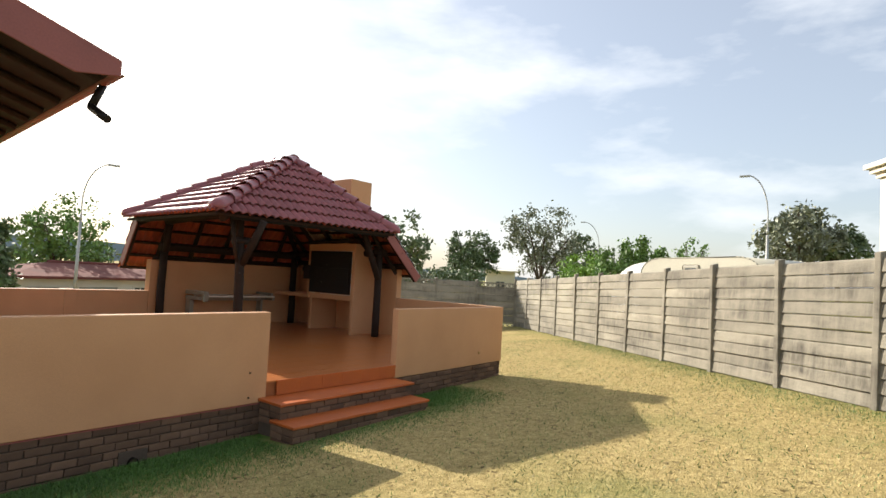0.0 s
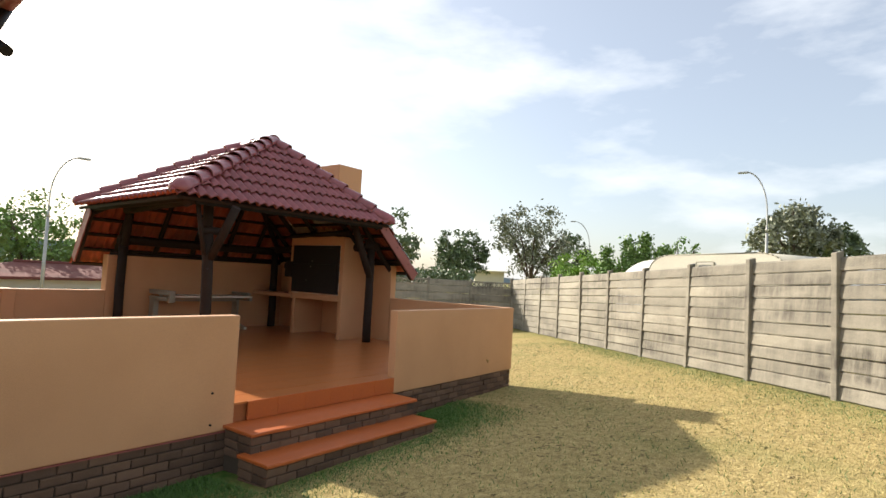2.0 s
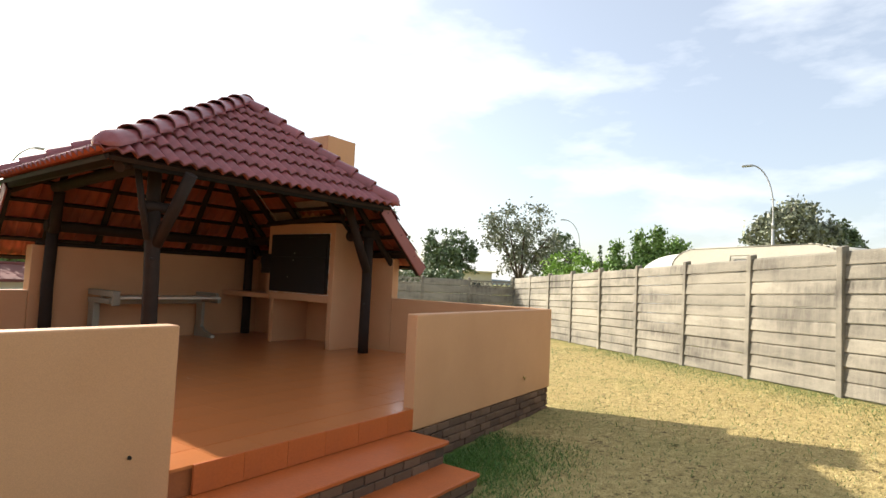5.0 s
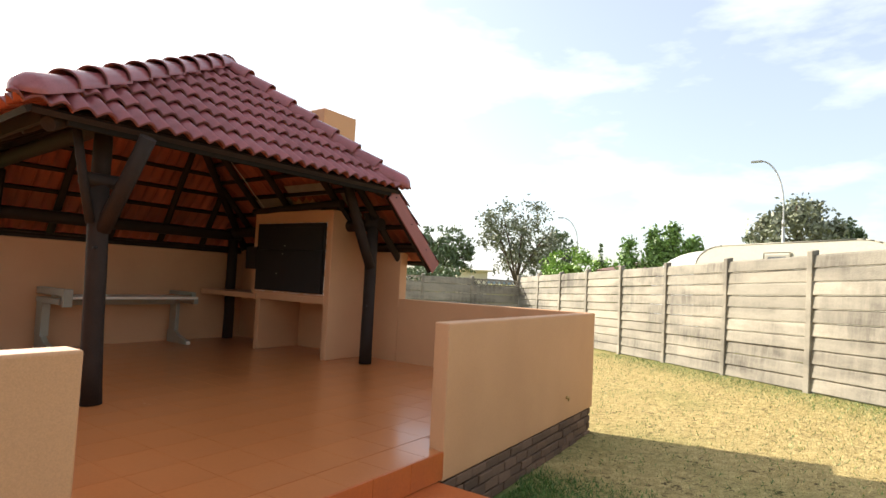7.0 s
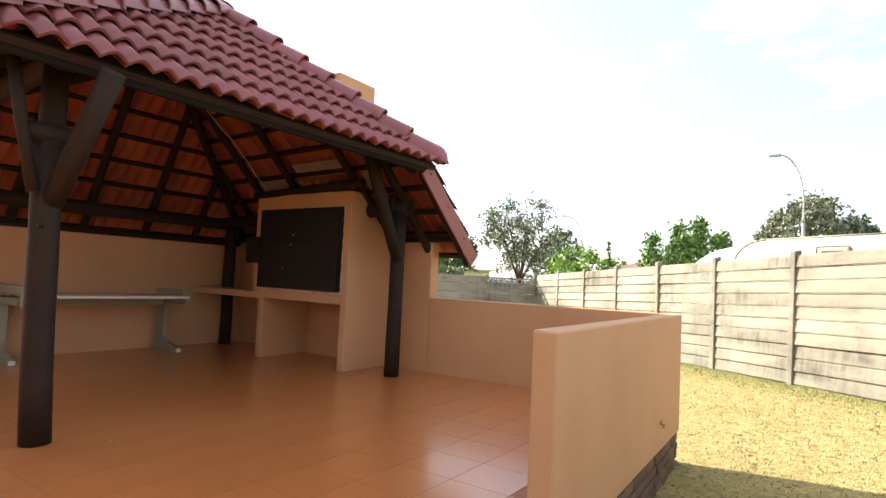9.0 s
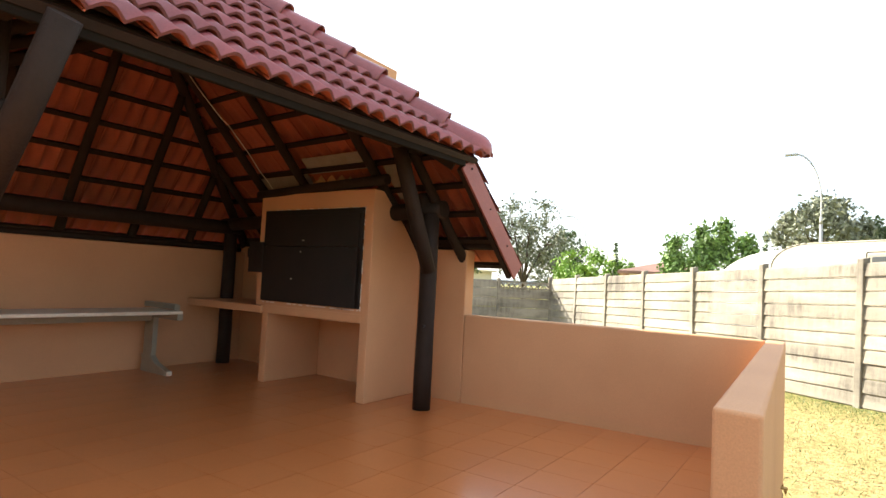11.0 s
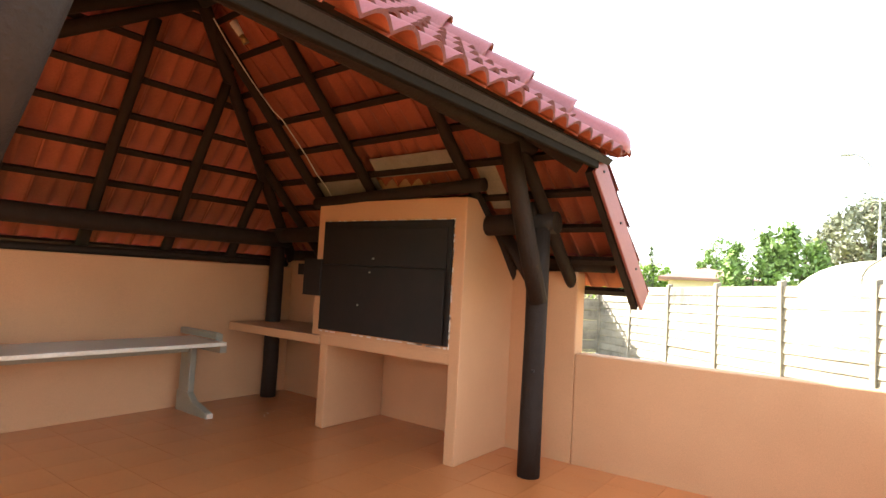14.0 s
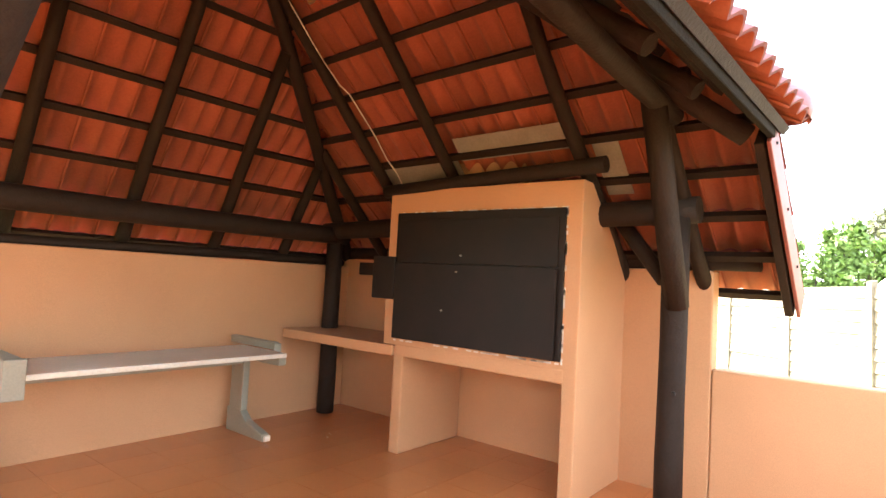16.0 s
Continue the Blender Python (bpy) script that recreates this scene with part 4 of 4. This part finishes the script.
# ---- beyond the fences ----
def tree(name, label, x, y, top, width, leaf, seed, trunk=0.4, sparse=1.0, shape="round", leaf_size=0.16, n=2200, base=None):
    """Tapered trunk, forked limbs, and a crown of leaf clumps with gaps."""
    rg = np.random.default_rng(seed)
    z0 = ground_z(x, y) - 0.2 if base is None else base
    h = top - z0
    t = thing(name, label, "tree" if name != "bush" else "bush")
    t.matrix_basis = pose(x, y, z0)
    tips = []
    bm = bmesh.new()
    th = h * trunk
    tube(bm, (0, 0, -0.3), (0.02 * h * rg.normal(), 0, th), 0.028 * h, 0.02 * h, 9)
    limbs = []
    for k in range(9 if shape != "cone" else 3):
        a = k * 2.4 + rg.uniform(-0.5, 0.5)
        reach = width * rg.uniform(0.45, 0.85)
        z1 = th + (h - th) * rg.uniform(0.3, 0.85)
        p0 = Vector((0, 0, th * rg.uniform(0.65, 1.0)))
        p1 = Vector((math.cos(a) * reach * 0.5, math.sin(a) * reach * 0.5, (p0.z + z1) / 2 + 0.05 * h))
        p2 = Vector((math.cos(a) * reach, math.sin(a) * reach, z1))
        tube(bm, p0, p1, 0.012 * h, 0.008 * h, 6)
        tube(bm, p1, p2, 0.008 * h, 0.003 * h, 6)
        tips += [p1, p2]
        for q in range(4):
            b = a + rg.uniform(-1.2, 1.2)
            p3 = p2 * rg.uniform(0.6, 0.9) + Vector((math.cos(b), math.sin(b), rg.uniform(0.2, 1.0))) * width * 0.3
            tube(bm, p1 + (p2 - p1) * rg.uniform(0.2, 0.9), p3, 0.004 * h, 0.0015 * h, 5)
            tips.append(p3)
    part("trunk", bm, M_BARK, t)
    # clumps
    centres = []
    count = int(46 * sparse) + 10
    for k in range(count):
        if shape == "cone":
            f = rg.random() ** 0.7
            r = width * (1 - f) ** 0.8 * math.sqrt(rg.random())
            a = rg.uniform(0, 6.283)
            centres.append((r * math.cos(a), r * math.sin(a), h * (0.06 + 0.93 * f), 0.32 * width))
        elif shape == "umbrella":
            a, r = rg.uniform(0, 6.283), width * math.sqrt(rg.random())
            centres.append((r * math.cos(a), r * math.sin(a), h * (0.62 + 0.34 * (1 - (r / width) ** 2) * rg.uniform(0.6, 1)), 0.2 * width))
        else:
            v = rg.normal(size=3)
            v /= np.linalg.norm(v)
            r = rg.random() ** 0.4
            mid, half_h = (h + th * 0.55) / 2, (h - th * 0.55) / 2
            centres.append((v[0] * r * width, v[1] * r * width, mid + v[2] * r * half_h * 0.93, 0.2 * width * rg.uniform(0.6, 1.3)))
    centres += [(p.x, p.y, p.z, 0.17 * width) for p in tips]
    c = np.array(centres)
    pick = rg.integers(0, len(c), n)
    pos = c[pick, :3] + rg.normal(size=(n, 3)) * c[pick, 3:4] * np.array([0.55, 0.55, 0.42])
    u = rg.normal(size=(n, 3))
    u /= np.linalg.norm(u, axis=1)[:, None]
    w = np.cross(u, rg.normal(size=(n, 3)))
    w /= np.linalg.norm(w, axis=1)[:, None]
    s = leaf_size * rg.uniform(0.6, 1.4, size=(n, 1))
    verts = np.stack([pos - u * s, pos + w * s * 0.5, pos + u * s, pos - w * s * 0.5], axis=1).reshape(-1, 3)
    me = bpy.data.meshes.new("crown")
    me.from_pydata(verts.tolist(), [], [(4 * k, 4 * k + 1, 4 * k + 2, 4 * k + 3) for k in range(n)])
    me.materials.append(leaf)
    ob = new("crown", me)
    ob.parent = t
    return t


tree("tree", "leafy dark green tree behind the fence", 41.1, 30.3, 7.2, 2.9, L_DARK, 1, 0.3, 0.9, leaf_size=0.2, n=4200)
tree("tree", "tall airy olive tree with bare twigs showing", 49.4, 26.3, 11.2, 4.5, L_OLIVE, 2, 0.2, 1.3, leaf_size=0.19, n=5200)
tree("tree", "dark brown-green tree with dense low crown", 55.7, 24.8, 8.0, 2.7, L_DARK, 3, 0.2, 0.9, leaf_size=0.22, n=2600)
tree("bush", "bright green round bush behind the fence", 39.3, 15.6, 4.45, 2.7, L_BRIGHT, 4, 0.15, 1.2, leaf_size=0.16, n=6500)
tree("bush", "bright green shrub behind the fence", 41.0, 13.2, 3.6, 1.3, L_BRIGHT, 24, 0.2, 1.0, leaf_size=0.15, n=2000)
for k, (x, y, z) in enumerate(((14.6, 3.9, 2.95), (14.85, 3.1, 3.45), (15.4, 2.55, 3.6), (15.9, 1.9, 3.1))):
    tree("tree", "glossy green laurel shrub with pointed leafy tops", x, y, z, 0.75, L_MID, 5 + k, 0.2, 1.3, "cone", 0.09, 2600)
tree("tree", "round green treetop in the distance", 60.0, 12.2, 7.8, 2.3, L_MID, 10, 0.25, 1.2, leaf_size=0.2, n=2200)
tree("tree", "thin dark cypress in the distance", 38.8, 13.3, 5.0, 0.35, L_DARK, 11, 0.05, 0.6, "cone", 0.1, 700)
tree("tree", "small dark cypress in the distance", 51.4, 4.1, 6.8, 0.6, L_DARK, 12, 0.05, 0.6, "cone", 0.12, 900)
tree("tree", "wide flat-topped green tree with bare forked limbs", 46.8, 0.1, 9.4, 3.3, L_OLIVE, 13, 0.35, 1.4, "umbrella", 0.2, 5200)
tree("tree", "dense flat-topped green tree beside a street lamp", 48.3, -2.5, 7.9, 2.3, L_DARK, 14, 0.35, 1.2, "umbrella", 0.2, 2600)
tree("tree", "large green-leaved tree behind the shelter", 23.2, 24.6, 6.8, 2.6, L_DARK, 15, 0.25, 0.8, leaf_size=0.2, n=2400)
tree("bush", "low dark green bush beyond the fence", 29.5, 25.0, 2.7, 2.2, L_DARK, 16, 0.1, 1.0, leaf_size=0.14, n=2200)
tree("bush", "low olive bush beyond the fence", 26.4, 25.5, 2.0, 1.8, L_OLIVE, 17, 0.1, 1.0, leaf_size=0.14, n=1800)
tree("bush", "wide low green bush beyond the fence", 36.0, 29.0, 2.7, 3.0, L_DARK, 27, 0.1, 1.0, leaf_size=0.18, n=2200)
tree("tree", "airy green tree behind a street lamp", 5.2, 41.6, 6.3, 3.2, L_MID, 18, 0.15, 1.2, leaf_size=0.17, n=4600, base=-2.0)
tree("tree", "dense dark conical cypress", -3.0, 23.0, 2.7, 1.1, L_DARK, 19, 0.05, 1.5, "cone", 0.12, 2600, base=-2.0)
tree("tree", "dark tree behind the neighbouring house", 8.0, 61.5, 2.6, 2.4, L_DARK, 20, 0.1, 1.0, leaf_size=0.22, n=1500, base=-3.0)


def street_lamp(x, y, top, arm, label):
    s = thing("street_lamp", label, "street lamp", "street lamps")
    z0 = ground_z(x, y) - 1.0
    h = top - z0
    s.matrix_basis = pose(x, y, z0)
    bm = bmesh.new()
    tube(bm, (0, 0, 0), (0, 0, h * 0.62), 0.10, 0.075, 12)
    part("pole", bm, M_LAMP, s)
    bm = bmesh.new()
    tube(bm, (0, 0, h * 0.62), (0, 0, h * 0.66), 0.085, 0.055, 12)
    part("collar", bm, M_LAMP, s)
    bm = bmesh.new()
    a = Vector(arm)
    prev = Vector((0, 0, h * 0.66))
    for k in range(1, 15):
        f = k / 14
        g = max(0, (f - 0.25) / 0.75)
        p = Vector((a.x * (1 - math.cos(g * 1.5)), a.y * (1 - math.cos(g * 1.5)), h * 0.66 + (h * 0.34) * (min(f, 0.25) * 0.9 + (1 - 0.225) * math.sin(g * 1.5) / math.sin(1.5))))
        tube(bm, prev, p, 0.04, 0.04, 8, False)
        prev = p
    part("arm", bm, M_LAMP, s)
    bm = bmesh.new()
    d = a.normalized()
    m = Matrix.Translation(prev) @ d.to_track_quat("Y", "Z").to_matrix().to_4x4()
    box(bm, -0.10, 0.10, -0.05, 0.55, -0.07, 0.05, m)
    rounded(bm, 0.03, 2)
    part("lamp_head", bm, M_LAMP, s, "flat grey lamp head")


street_lamp(30.3, 0.0, 8.95, (0.08, 1.22, 0), "tall grey street lamp with a curved arm")
street_lamp(55.1, 21.7, 9.0, (-0.7, 1.7, 0), "distant grey street lamp with a curved arm")
street_lamp(2.3, 29.9, 6.9, (1.25, -0.25, 0), "grey concrete street lamp with a curved arm")

# caravan and awning behind the fence
def caravan():
    c = thing("caravan", "cream touring caravan with rounded roof corners, parked behind the fence", "caravan")
    c.matrix_basis = pose(9.8, -1.9, ground_z(8, -1), 0, 0, math.degrees(math.atan2(3.4, 2.32)) + 180)
    length, width, bot, top = 5.2, 2.1, 0.45, 2.66

    def outline(inset=0.0):
        pts = []
        for k in range(9):
            a = k / 8 * math.pi / 2
            pts.append((length / 2 - 0.9 + (0.9 - inset) * math.sin(a), top - inset - 0.55 + 0.55 * math.cos(a)))
        for k in range(5):
            a = k / 4 * math.pi / 2
            pts.append((length / 2 - 0.3 + (0.3 - inset) * math.cos(a), bot + 0.3 - 0.3 * math.sin(a)))
        left = [(-x, z) for x, z in pts[::-1]]
        return pts + left

    bm = bmesh.new()
    o = outline()
    a = [bm.verts.new((x, -width / 2, z)) for x, z in o]
    b = [bm.verts.new((x, width / 2, z)) for x, z in o]
    n = len(o)
    bm.faces.new(a)
    bm.faces.new(b[::-1])
    for k in range(n):
        bm.faces.new((a[k], b[k], b[(k + 1) % n], a[(k + 1) % n])).smooth = True
    part("body", bm, M_CARAVAN, c)
    for side in (-1, 1):
        bm = bmesh.new()
        for k in range(13):
            (x0, z0), (x1, z1) = o[k - 0], o[k + 1]
            tube(bm, (x0, side * width / 2, z0), (x1, side * width / 2, z1), 0.018, 0.018, 6)
            tube(bm, (-x0, side * width / 2, z0), (-x1, side * width / 2, z1), 0.018, 0.018, 6)
        tube(bm, (o[0][0], side * width / 2, o[0][1]), (-o[0][0], side * width / 2, o[0][1]), 0.018, 0.018, 6)
        part("trim", bm, M_GREY, c, "grey edge trim")
        for x in (-0.1,):
            bm = bmesh.new()
            box(bm, x - 0.36, x + 0.36, side * width / 2 - 0.03, side * width / 2 + 0.03, 1.80, 2.44)
            rounded(bm, 0.06, 3)
            wdw = part("window", bm, M_GREY, c)
            bm = bmesh.new()
            box(bm, x - 0.27, x + 0.27, side * width / 2 - 0.035, side * width / 2 + 0.035, 1.88, 2.36)
            rounded(bm, 0.05, 3)
            part("pane", bm, M_GLASS, wdw)
    # white rounded front cap
    bm = bmesh.new()
    arc = [(-length / 2 + 0.5, top - 0.10)] + [(-length / 2 + 0.3 - 2.1 * math.sin(k / 10 * math.pi / 2), bot + 0.5 + (top - bot - 0.62) * math.cos(k / 10 * math.pi / 2) ** 0.7) for k in range(11)] + [(-length / 2 - 1.7, bot), (-length / 2 + 0.5, bot)]
    a = [bm.verts.new((x, -width / 2 + 0.04, z)) for x, z in arc]
    b = [bm.verts.new((x, width / 2 - 0.04, z)) for x, z in arc]
    bm.faces.new(a)
    bm.faces.new(b[::-1])
    for k in range(len(arc)):
        bm.faces.new((a[k], b[k], b[(k + 1) % len(arc)], a[(k + 1) % len(arc)])).smooth = k < 12
    part("nose", bm, M_TARP, c, "white moulded front cap")
    for side in (-1, 1):
        bm = bmesh.new()
        tube(bm, (0, side * 0.8, 0.33), (0, side * 1.0, 0.33), 0.33, 0.33, 20)
        part("wheel", bm, M_DARK, c)


caravan()
# neighbouring houses
def house(name, label, x, y, yaw, w, d, eave, ridge, z0, wall_mat, roof_mat, openings=()):
    """A house with a hip roof; openings are (along, width, sill, head, kind) on its front at -y."""
    hs = thing(name, label, "house")
    hs.matrix_basis = pose(x, y, z0, 0, 0, yaw)
    bm = bmesh.new()
    box(bm, -w / 2, w / 2, -d / 2, d / 2, -1, eave - z0)
    part("wall", bm, wall_mat, hs)
    bm = bmesh.new()
    ez, rz, o = eave - z0 - 0.05, ridge - z0, 0.6
    cs = [bm.verts.new(p) for p in ((-w / 2 - o, -d / 2 - o, ez), (w / 2 + o, -d / 2 - o, ez), (w / 2 + o, d / 2 + o, ez), (-w / 2 - o, d / 2 + o, ez))]
    ct = [bm.verts.new((v.co.x, v.co.y, ez + 0.16)) for v in cs]
    rg = [bm.verts.new((-w / 2 + d / 2, 0, rz)), bm.verts.new((w / 2 - d / 2, 0, rz))]
    bm.faces.new(cs[::-1])
    for k in range(4):
        bm.faces.new((cs[k], cs[(k + 1) % 4], ct[(k + 1) % 4], ct[k]))
    bm.faces.new((ct[0], ct[1], rg[1], rg[0]))
    bm.faces.new((ct[1], ct[2], rg[1]))
    bm.faces.new((ct[2], ct[3], rg[0], rg[1]))
    bm.faces.new((ct[3], ct[0], rg[0]))
    roof = part("roof", bm, roof_mat, hs)
    bm = bmesh.new()
    tube(bm, (-w / 2 + d / 2, 0, rz + 0.02), (w / 2 - d / 2, 0, rz + 0.02), 0.12, 0.12, 8)
    part("ridge", bm, roof_mat, roof)
    for along, ow, sill, head, kind in openings:
        bm = bmesh.new()
        box(bm, along - ow / 2 - 0.08, along + ow / 2 + 0.08, -d / 2 - 0.04, -d / 2 + 0.1, sill - 0.08, head + 0.08)
        fr = part("garage_door" if kind == "garage" else "window", bm, M_CREAM, hs)
        if kind == "garage":
            bm = bmesh.new()
            for k in range(6):
                z = sill + (head - sill) * k / 6
                box(bm, along - ow / 2, along + ow / 2, -d / 2 - 0.06, -d / 2 - 0.02, z + 0.01, z + (head - sill) / 6 - 0.01)
            part("slats", bm, M_GREY, fr)
        else:
            for s in (-1, 1):
                bm = bmesh.new()
                box(bm, along + s * ow / 4 - ow / 4 + 0.04, along + s * ow / 4 + ow / 4 - 0.04, -d / 2 - 0.06, -d / 2 - 0.02, sill + 0.03, head - 0.03)
                part("pane", bm, M_GLASS, fr)
    return hs


house("house", "cream house with a red tiled roof and two garage doors", 6.2, 37.0, 11, 14.0, 7.0, 0.12, 1.0, -2.6, M_CREAM, M_ROOFRED,
      ((-5.2, 2.4, 0.1, 2.2, "garage"), (-2.2, 2.4, 0.1, 2.2, "garage"), (0.6, 0.9, 1.0, 2.2, "window"), (3.6, 2.0, 1.0, 2.2, "window")))
house("house", "low brown-roofed house beyond the fence", 31.2, 8.0, -75, 4.0, 4.0, 2.2, 3.0, -1.0, M_CREAM, M_ROOFBROWN, ((-1, 1.2, 1.0, 2.2, "window"),))
house("house", "small cream flat building in the distance", 58.0, 37.5, -55, 4.0, 4.0, 2.6, 2.9, -1.0, M_CREAM, M_CREAM, ((0, 1.2, 1.0, 2.2, "window"),))

# far hills, their haze painted into the base colour
bm = bmesh.new()
prev = None
for k in range(61):
    a = radians(-60 + 200 * k / 60)
    r = 700
    x, y = r * math.cos(a), r * math.sin(a)
    h = 9 + 9 * noise.noise((k * 0.21, 3, 0)) + (10 * math.exp(-((k - 40) / 5) ** 2))
    cur = [bm.verts.new((x, y, -8)), bm.verts.new((x, y, h)), bm.verts.new((x * 1.3, y * 1.3, -8))]
    if prev:
        bm.faces.new((prev[0], cur[0], cur[1], prev[1])).smooth = True
        bm.faces.new((prev[1], cur[1], cur[2], prev[2])).smooth = True
    prev = cur
part("backdrop", bm, M_HILL_HAZE, None, "low blue-green hills on the horizon, distance haze in their colour", "structure")

# ---- own house corner: veranda roof with gutter and downpipe ----
own = thing("veranda_roof", "maroon veranda roof corner with gutter and a cut-off downpipe", "roof")
RX, RY, RZ = -7.59, -0.35, 3.215
TURN = Matrix.Translation((RX, RY, 0)) @ pose(0, 0, 0, 0, 0, -3.3) @ Matrix.Translation((-RX, -RY, 0))
own.matrix_basis = TURN

RISE, DEEP, RUN = 0.315, 8.4, 5.5
bm = bmesh.new()
lo = [bm.verts.new(p) for p in ((RX, RY, RZ), (RX, RY + DEEP, RZ), (RX - RUN, RY + DEEP, RZ + RISE * RUN), (RX - RUN, RY, RZ + RISE * RUN))]
hi = [bm.verts.new((v.co.x, v.co.y, v.co.z + 0.07)) for v in lo]
bm.faces.new(lo)
bm.faces.new(hi[::-1])
for k in range(4):
    bm.faces.new((lo[k], hi[k], hi[(k + 1) % 4], lo[(k + 1) % 4]))
part("roof_deck", bm, M_POLE, own, "dark timber roof deck")
bm = bmesh.new()
prof = [bm.verts.new((x, RY - 0.03, z)) for x, z in ((RX + 0.05, RZ - 0.03), (RX + 0.05, RZ + 0.12), (RX - RUN, RZ + RISE * RUN + 0.12), (RX - RUN, RZ + RISE * RUN - 0.20), (RX - 0.33, RZ - 0.10))]
back = [bm.verts.new((v.co.x, RY - 0.003, v.co.z)) for v in prof]
bm.faces.new(prof)
bm.faces.new(back[::-1])
for k in range(5):
    bm.faces.new((prof[k], back[k], back[(k + 1) % 5], prof[(k + 1) % 5]))
rounded(bm, 0.004, 1)
part("barge_board", bm, M_FASCIA, own, "maroon painted barge board")
bm = bmesh.new()
n = 8
for s, r in ((1, 0.06), (-1, 0.052)):
    ring = [[bm.verts.new((RX + 0.065 + r * math.cos(math.pi + math.pi * k / n), y, RZ + 0.04 + r * math.sin(math.pi + math.pi * k / n))) for k in range(n + 1)] for y in (RY - 0.02, RY + DEEP)]
    for k in range(n):
        bm.faces.new((ring[0][k], ring[0][k + 1], ring[1][k + 1], ring[1][k])).smooth = True
part("gutter", bm, M_FASCIA, own, "half-round maroon gutter")
bm = bmesh.new()
p = [Vector((RX + 0.07, RY + 0.55, RZ + 0.0)), Vector((RX - 0.03, RY + 0.52, RZ - 0.26)), Vector((RX + 0.03, RY + 0.20, RZ - 0.42))]
for a, b in zip(p, p[1:]):
    tube(bm, a, b, 0.04, 0.04, 14)
part("downpipe", bm, M_STEEL, own, "dark grey cut-off downpipe")
for k in range(11):
    bm = bmesh.new()
    y = RY + 0.25 + 0.7 * k
    tube(bm, (RX - 0.05, y, RZ - 0.02), (RX - RUN, y, RZ - 0.05 + RISE * RUN), 0.045, 0.045, 8)
    part("rafter", bm, M_POLE, own)
bm = bmesh.new()
pr = [(RX - 0.78, 2.55), (RX - 0.78, RZ + RISE * 0.78 - 0.02), (RX - 4.5, RZ + RISE * 4.5 - 0.02), (RX - 4.5, 2.55)]
a = [bm.verts.new((x, RY + 0.9, z)) for x, z in pr]
b = [bm.verts.new((x, RY + 1.1, z)) for x, z in pr]
bm.faces.new(a)
bm.faces.new(b[::-1])
for k in range(4):
    bm.faces.new((a[k], b[k], b[(k + 1) % 4], a[(k + 1) % 4]))
bmesh.ops.recalc_face_normals(bm, faces=bm.faces[:])
rounded(bm, 0.01, 2)
part("gable_panel", bm, M_TAN, own, "tan painted gable panel")
bm = bmesh.new()
box(bm, RX - 5.0, RX - 2.4, RY + 0.9, RY + 7.8, -1.0, 2.73)
part("wall_house", bm, M_TAN, None, "tan painted house wall", "structure")

# neighbour's pillar with a stepped capital
pil = thing("pillar", "cream plastered pillar with a stepped capital", "pillar")
pil.matrix_basis = pose(4.8, -6.35, ground_z(4.5, -6), 0, 0, 30)
pz = 4.25 - ground_z(4.5, -6)
for nm, hw, z0, z1 in (("shaft", 0.28, -0.3, pz - 0.30), ("capital", 0.34, pz - 0.30, pz - 0.2), ("capital", 0.42, pz - 0.2, pz - 0.1), ("capital", 0.50, pz - 0.1, pz)):
    bm = bmesh.new()
    box(bm, -hw, hw, -hw, hw, z0, z1)
    rounded(bm, 0.012, 2)
    part(nm, bm, M_CREAM, pil)

# ---- floor tiles and plinth bricks ----
TS = 0.365
bm = bmesh.new()
box(bm, -TS / 2 + 0.0014, TS / 2 - 0.0014, -TS / 2 + 0.0014, TS / 2 - 0.0014, -0.02, 0)
FT = mesh_of("floor_tile", bm, M_FLOOR)
rest = bmesh.new()
rt = random.Random(9)
for j in range(19):
    for i in range(25):
        x, y = -2.955 + TS * 7.5 - TS * i, 0.205 + TS * (j - 0.5)
        if y > 6.6 or x > 0.05 or (x > -3.1 and y < 0.1):
            continue
        if j == 0:
            w = 0.29
            piece("floor_tile", FT, pose(x, -0.09 + w / 2, 0) @ Matrix.Diagonal((1, w / TS, 1, 1)), floor)
            continue
        if -6.2 < x and y < 6.3 and (x > -5.6 or y < 3.5):
            piece("floor_tile", FT, pose(x, y, 0, rt.uniform(-0.03, 0.03), rt.uniform(-0.03, 0.03), 0), floor)
        else:
            box(rest, x - TS / 2 + 0.003, x + TS / 2 - 0.003, y - TS / 2 + 0.003, y + TS / 2 - 0.003, -0.02, 0)
part("floor_tile", rest, M_FLOOR, floor, "", "stuff")
bm = bmesh.new()
box(bm, -TS / 2 + 0.0015, TS / 2 - 0.0015, 0.0, 0.02, -0.185, 0.001)
rounded(bm, 0.001, 1)
RT = mesh_of("riser_tile", bm, M_STEP)
x = -3.32
while x > -5.5:
    w = min(1.0, (x + TS / 2 + 5.47) / TS)
    piece("riser_tile", RT, pose(x + (1 - w) * TS / 2, -0.108, 0) @ Matrix.Diagonal((max(w, 0.1), 1, 1, 1)), floor)
    x -= TS
lay_bricks(plinth_1, -9.2, -5.47, -0.095, -0.255, -1, 6)
lay_bricks(plinth_2, -3.17, 0.07, 0.0, -0.21, -1, 5, pose(0.09, 0, 0, 0, 0, 1.95) @ Matrix.Translation((-0.09, 0, 0)))
for r in range(5):
    for k in range(12):
        piece("brick", BRICKS[rng.randrange(6)], pose(0.058, 0.12 + 0.222 * k + (0.11 if r % 2 else 0), -0.25 - 0.083 * r, 0, 0, 90), plinth_3)
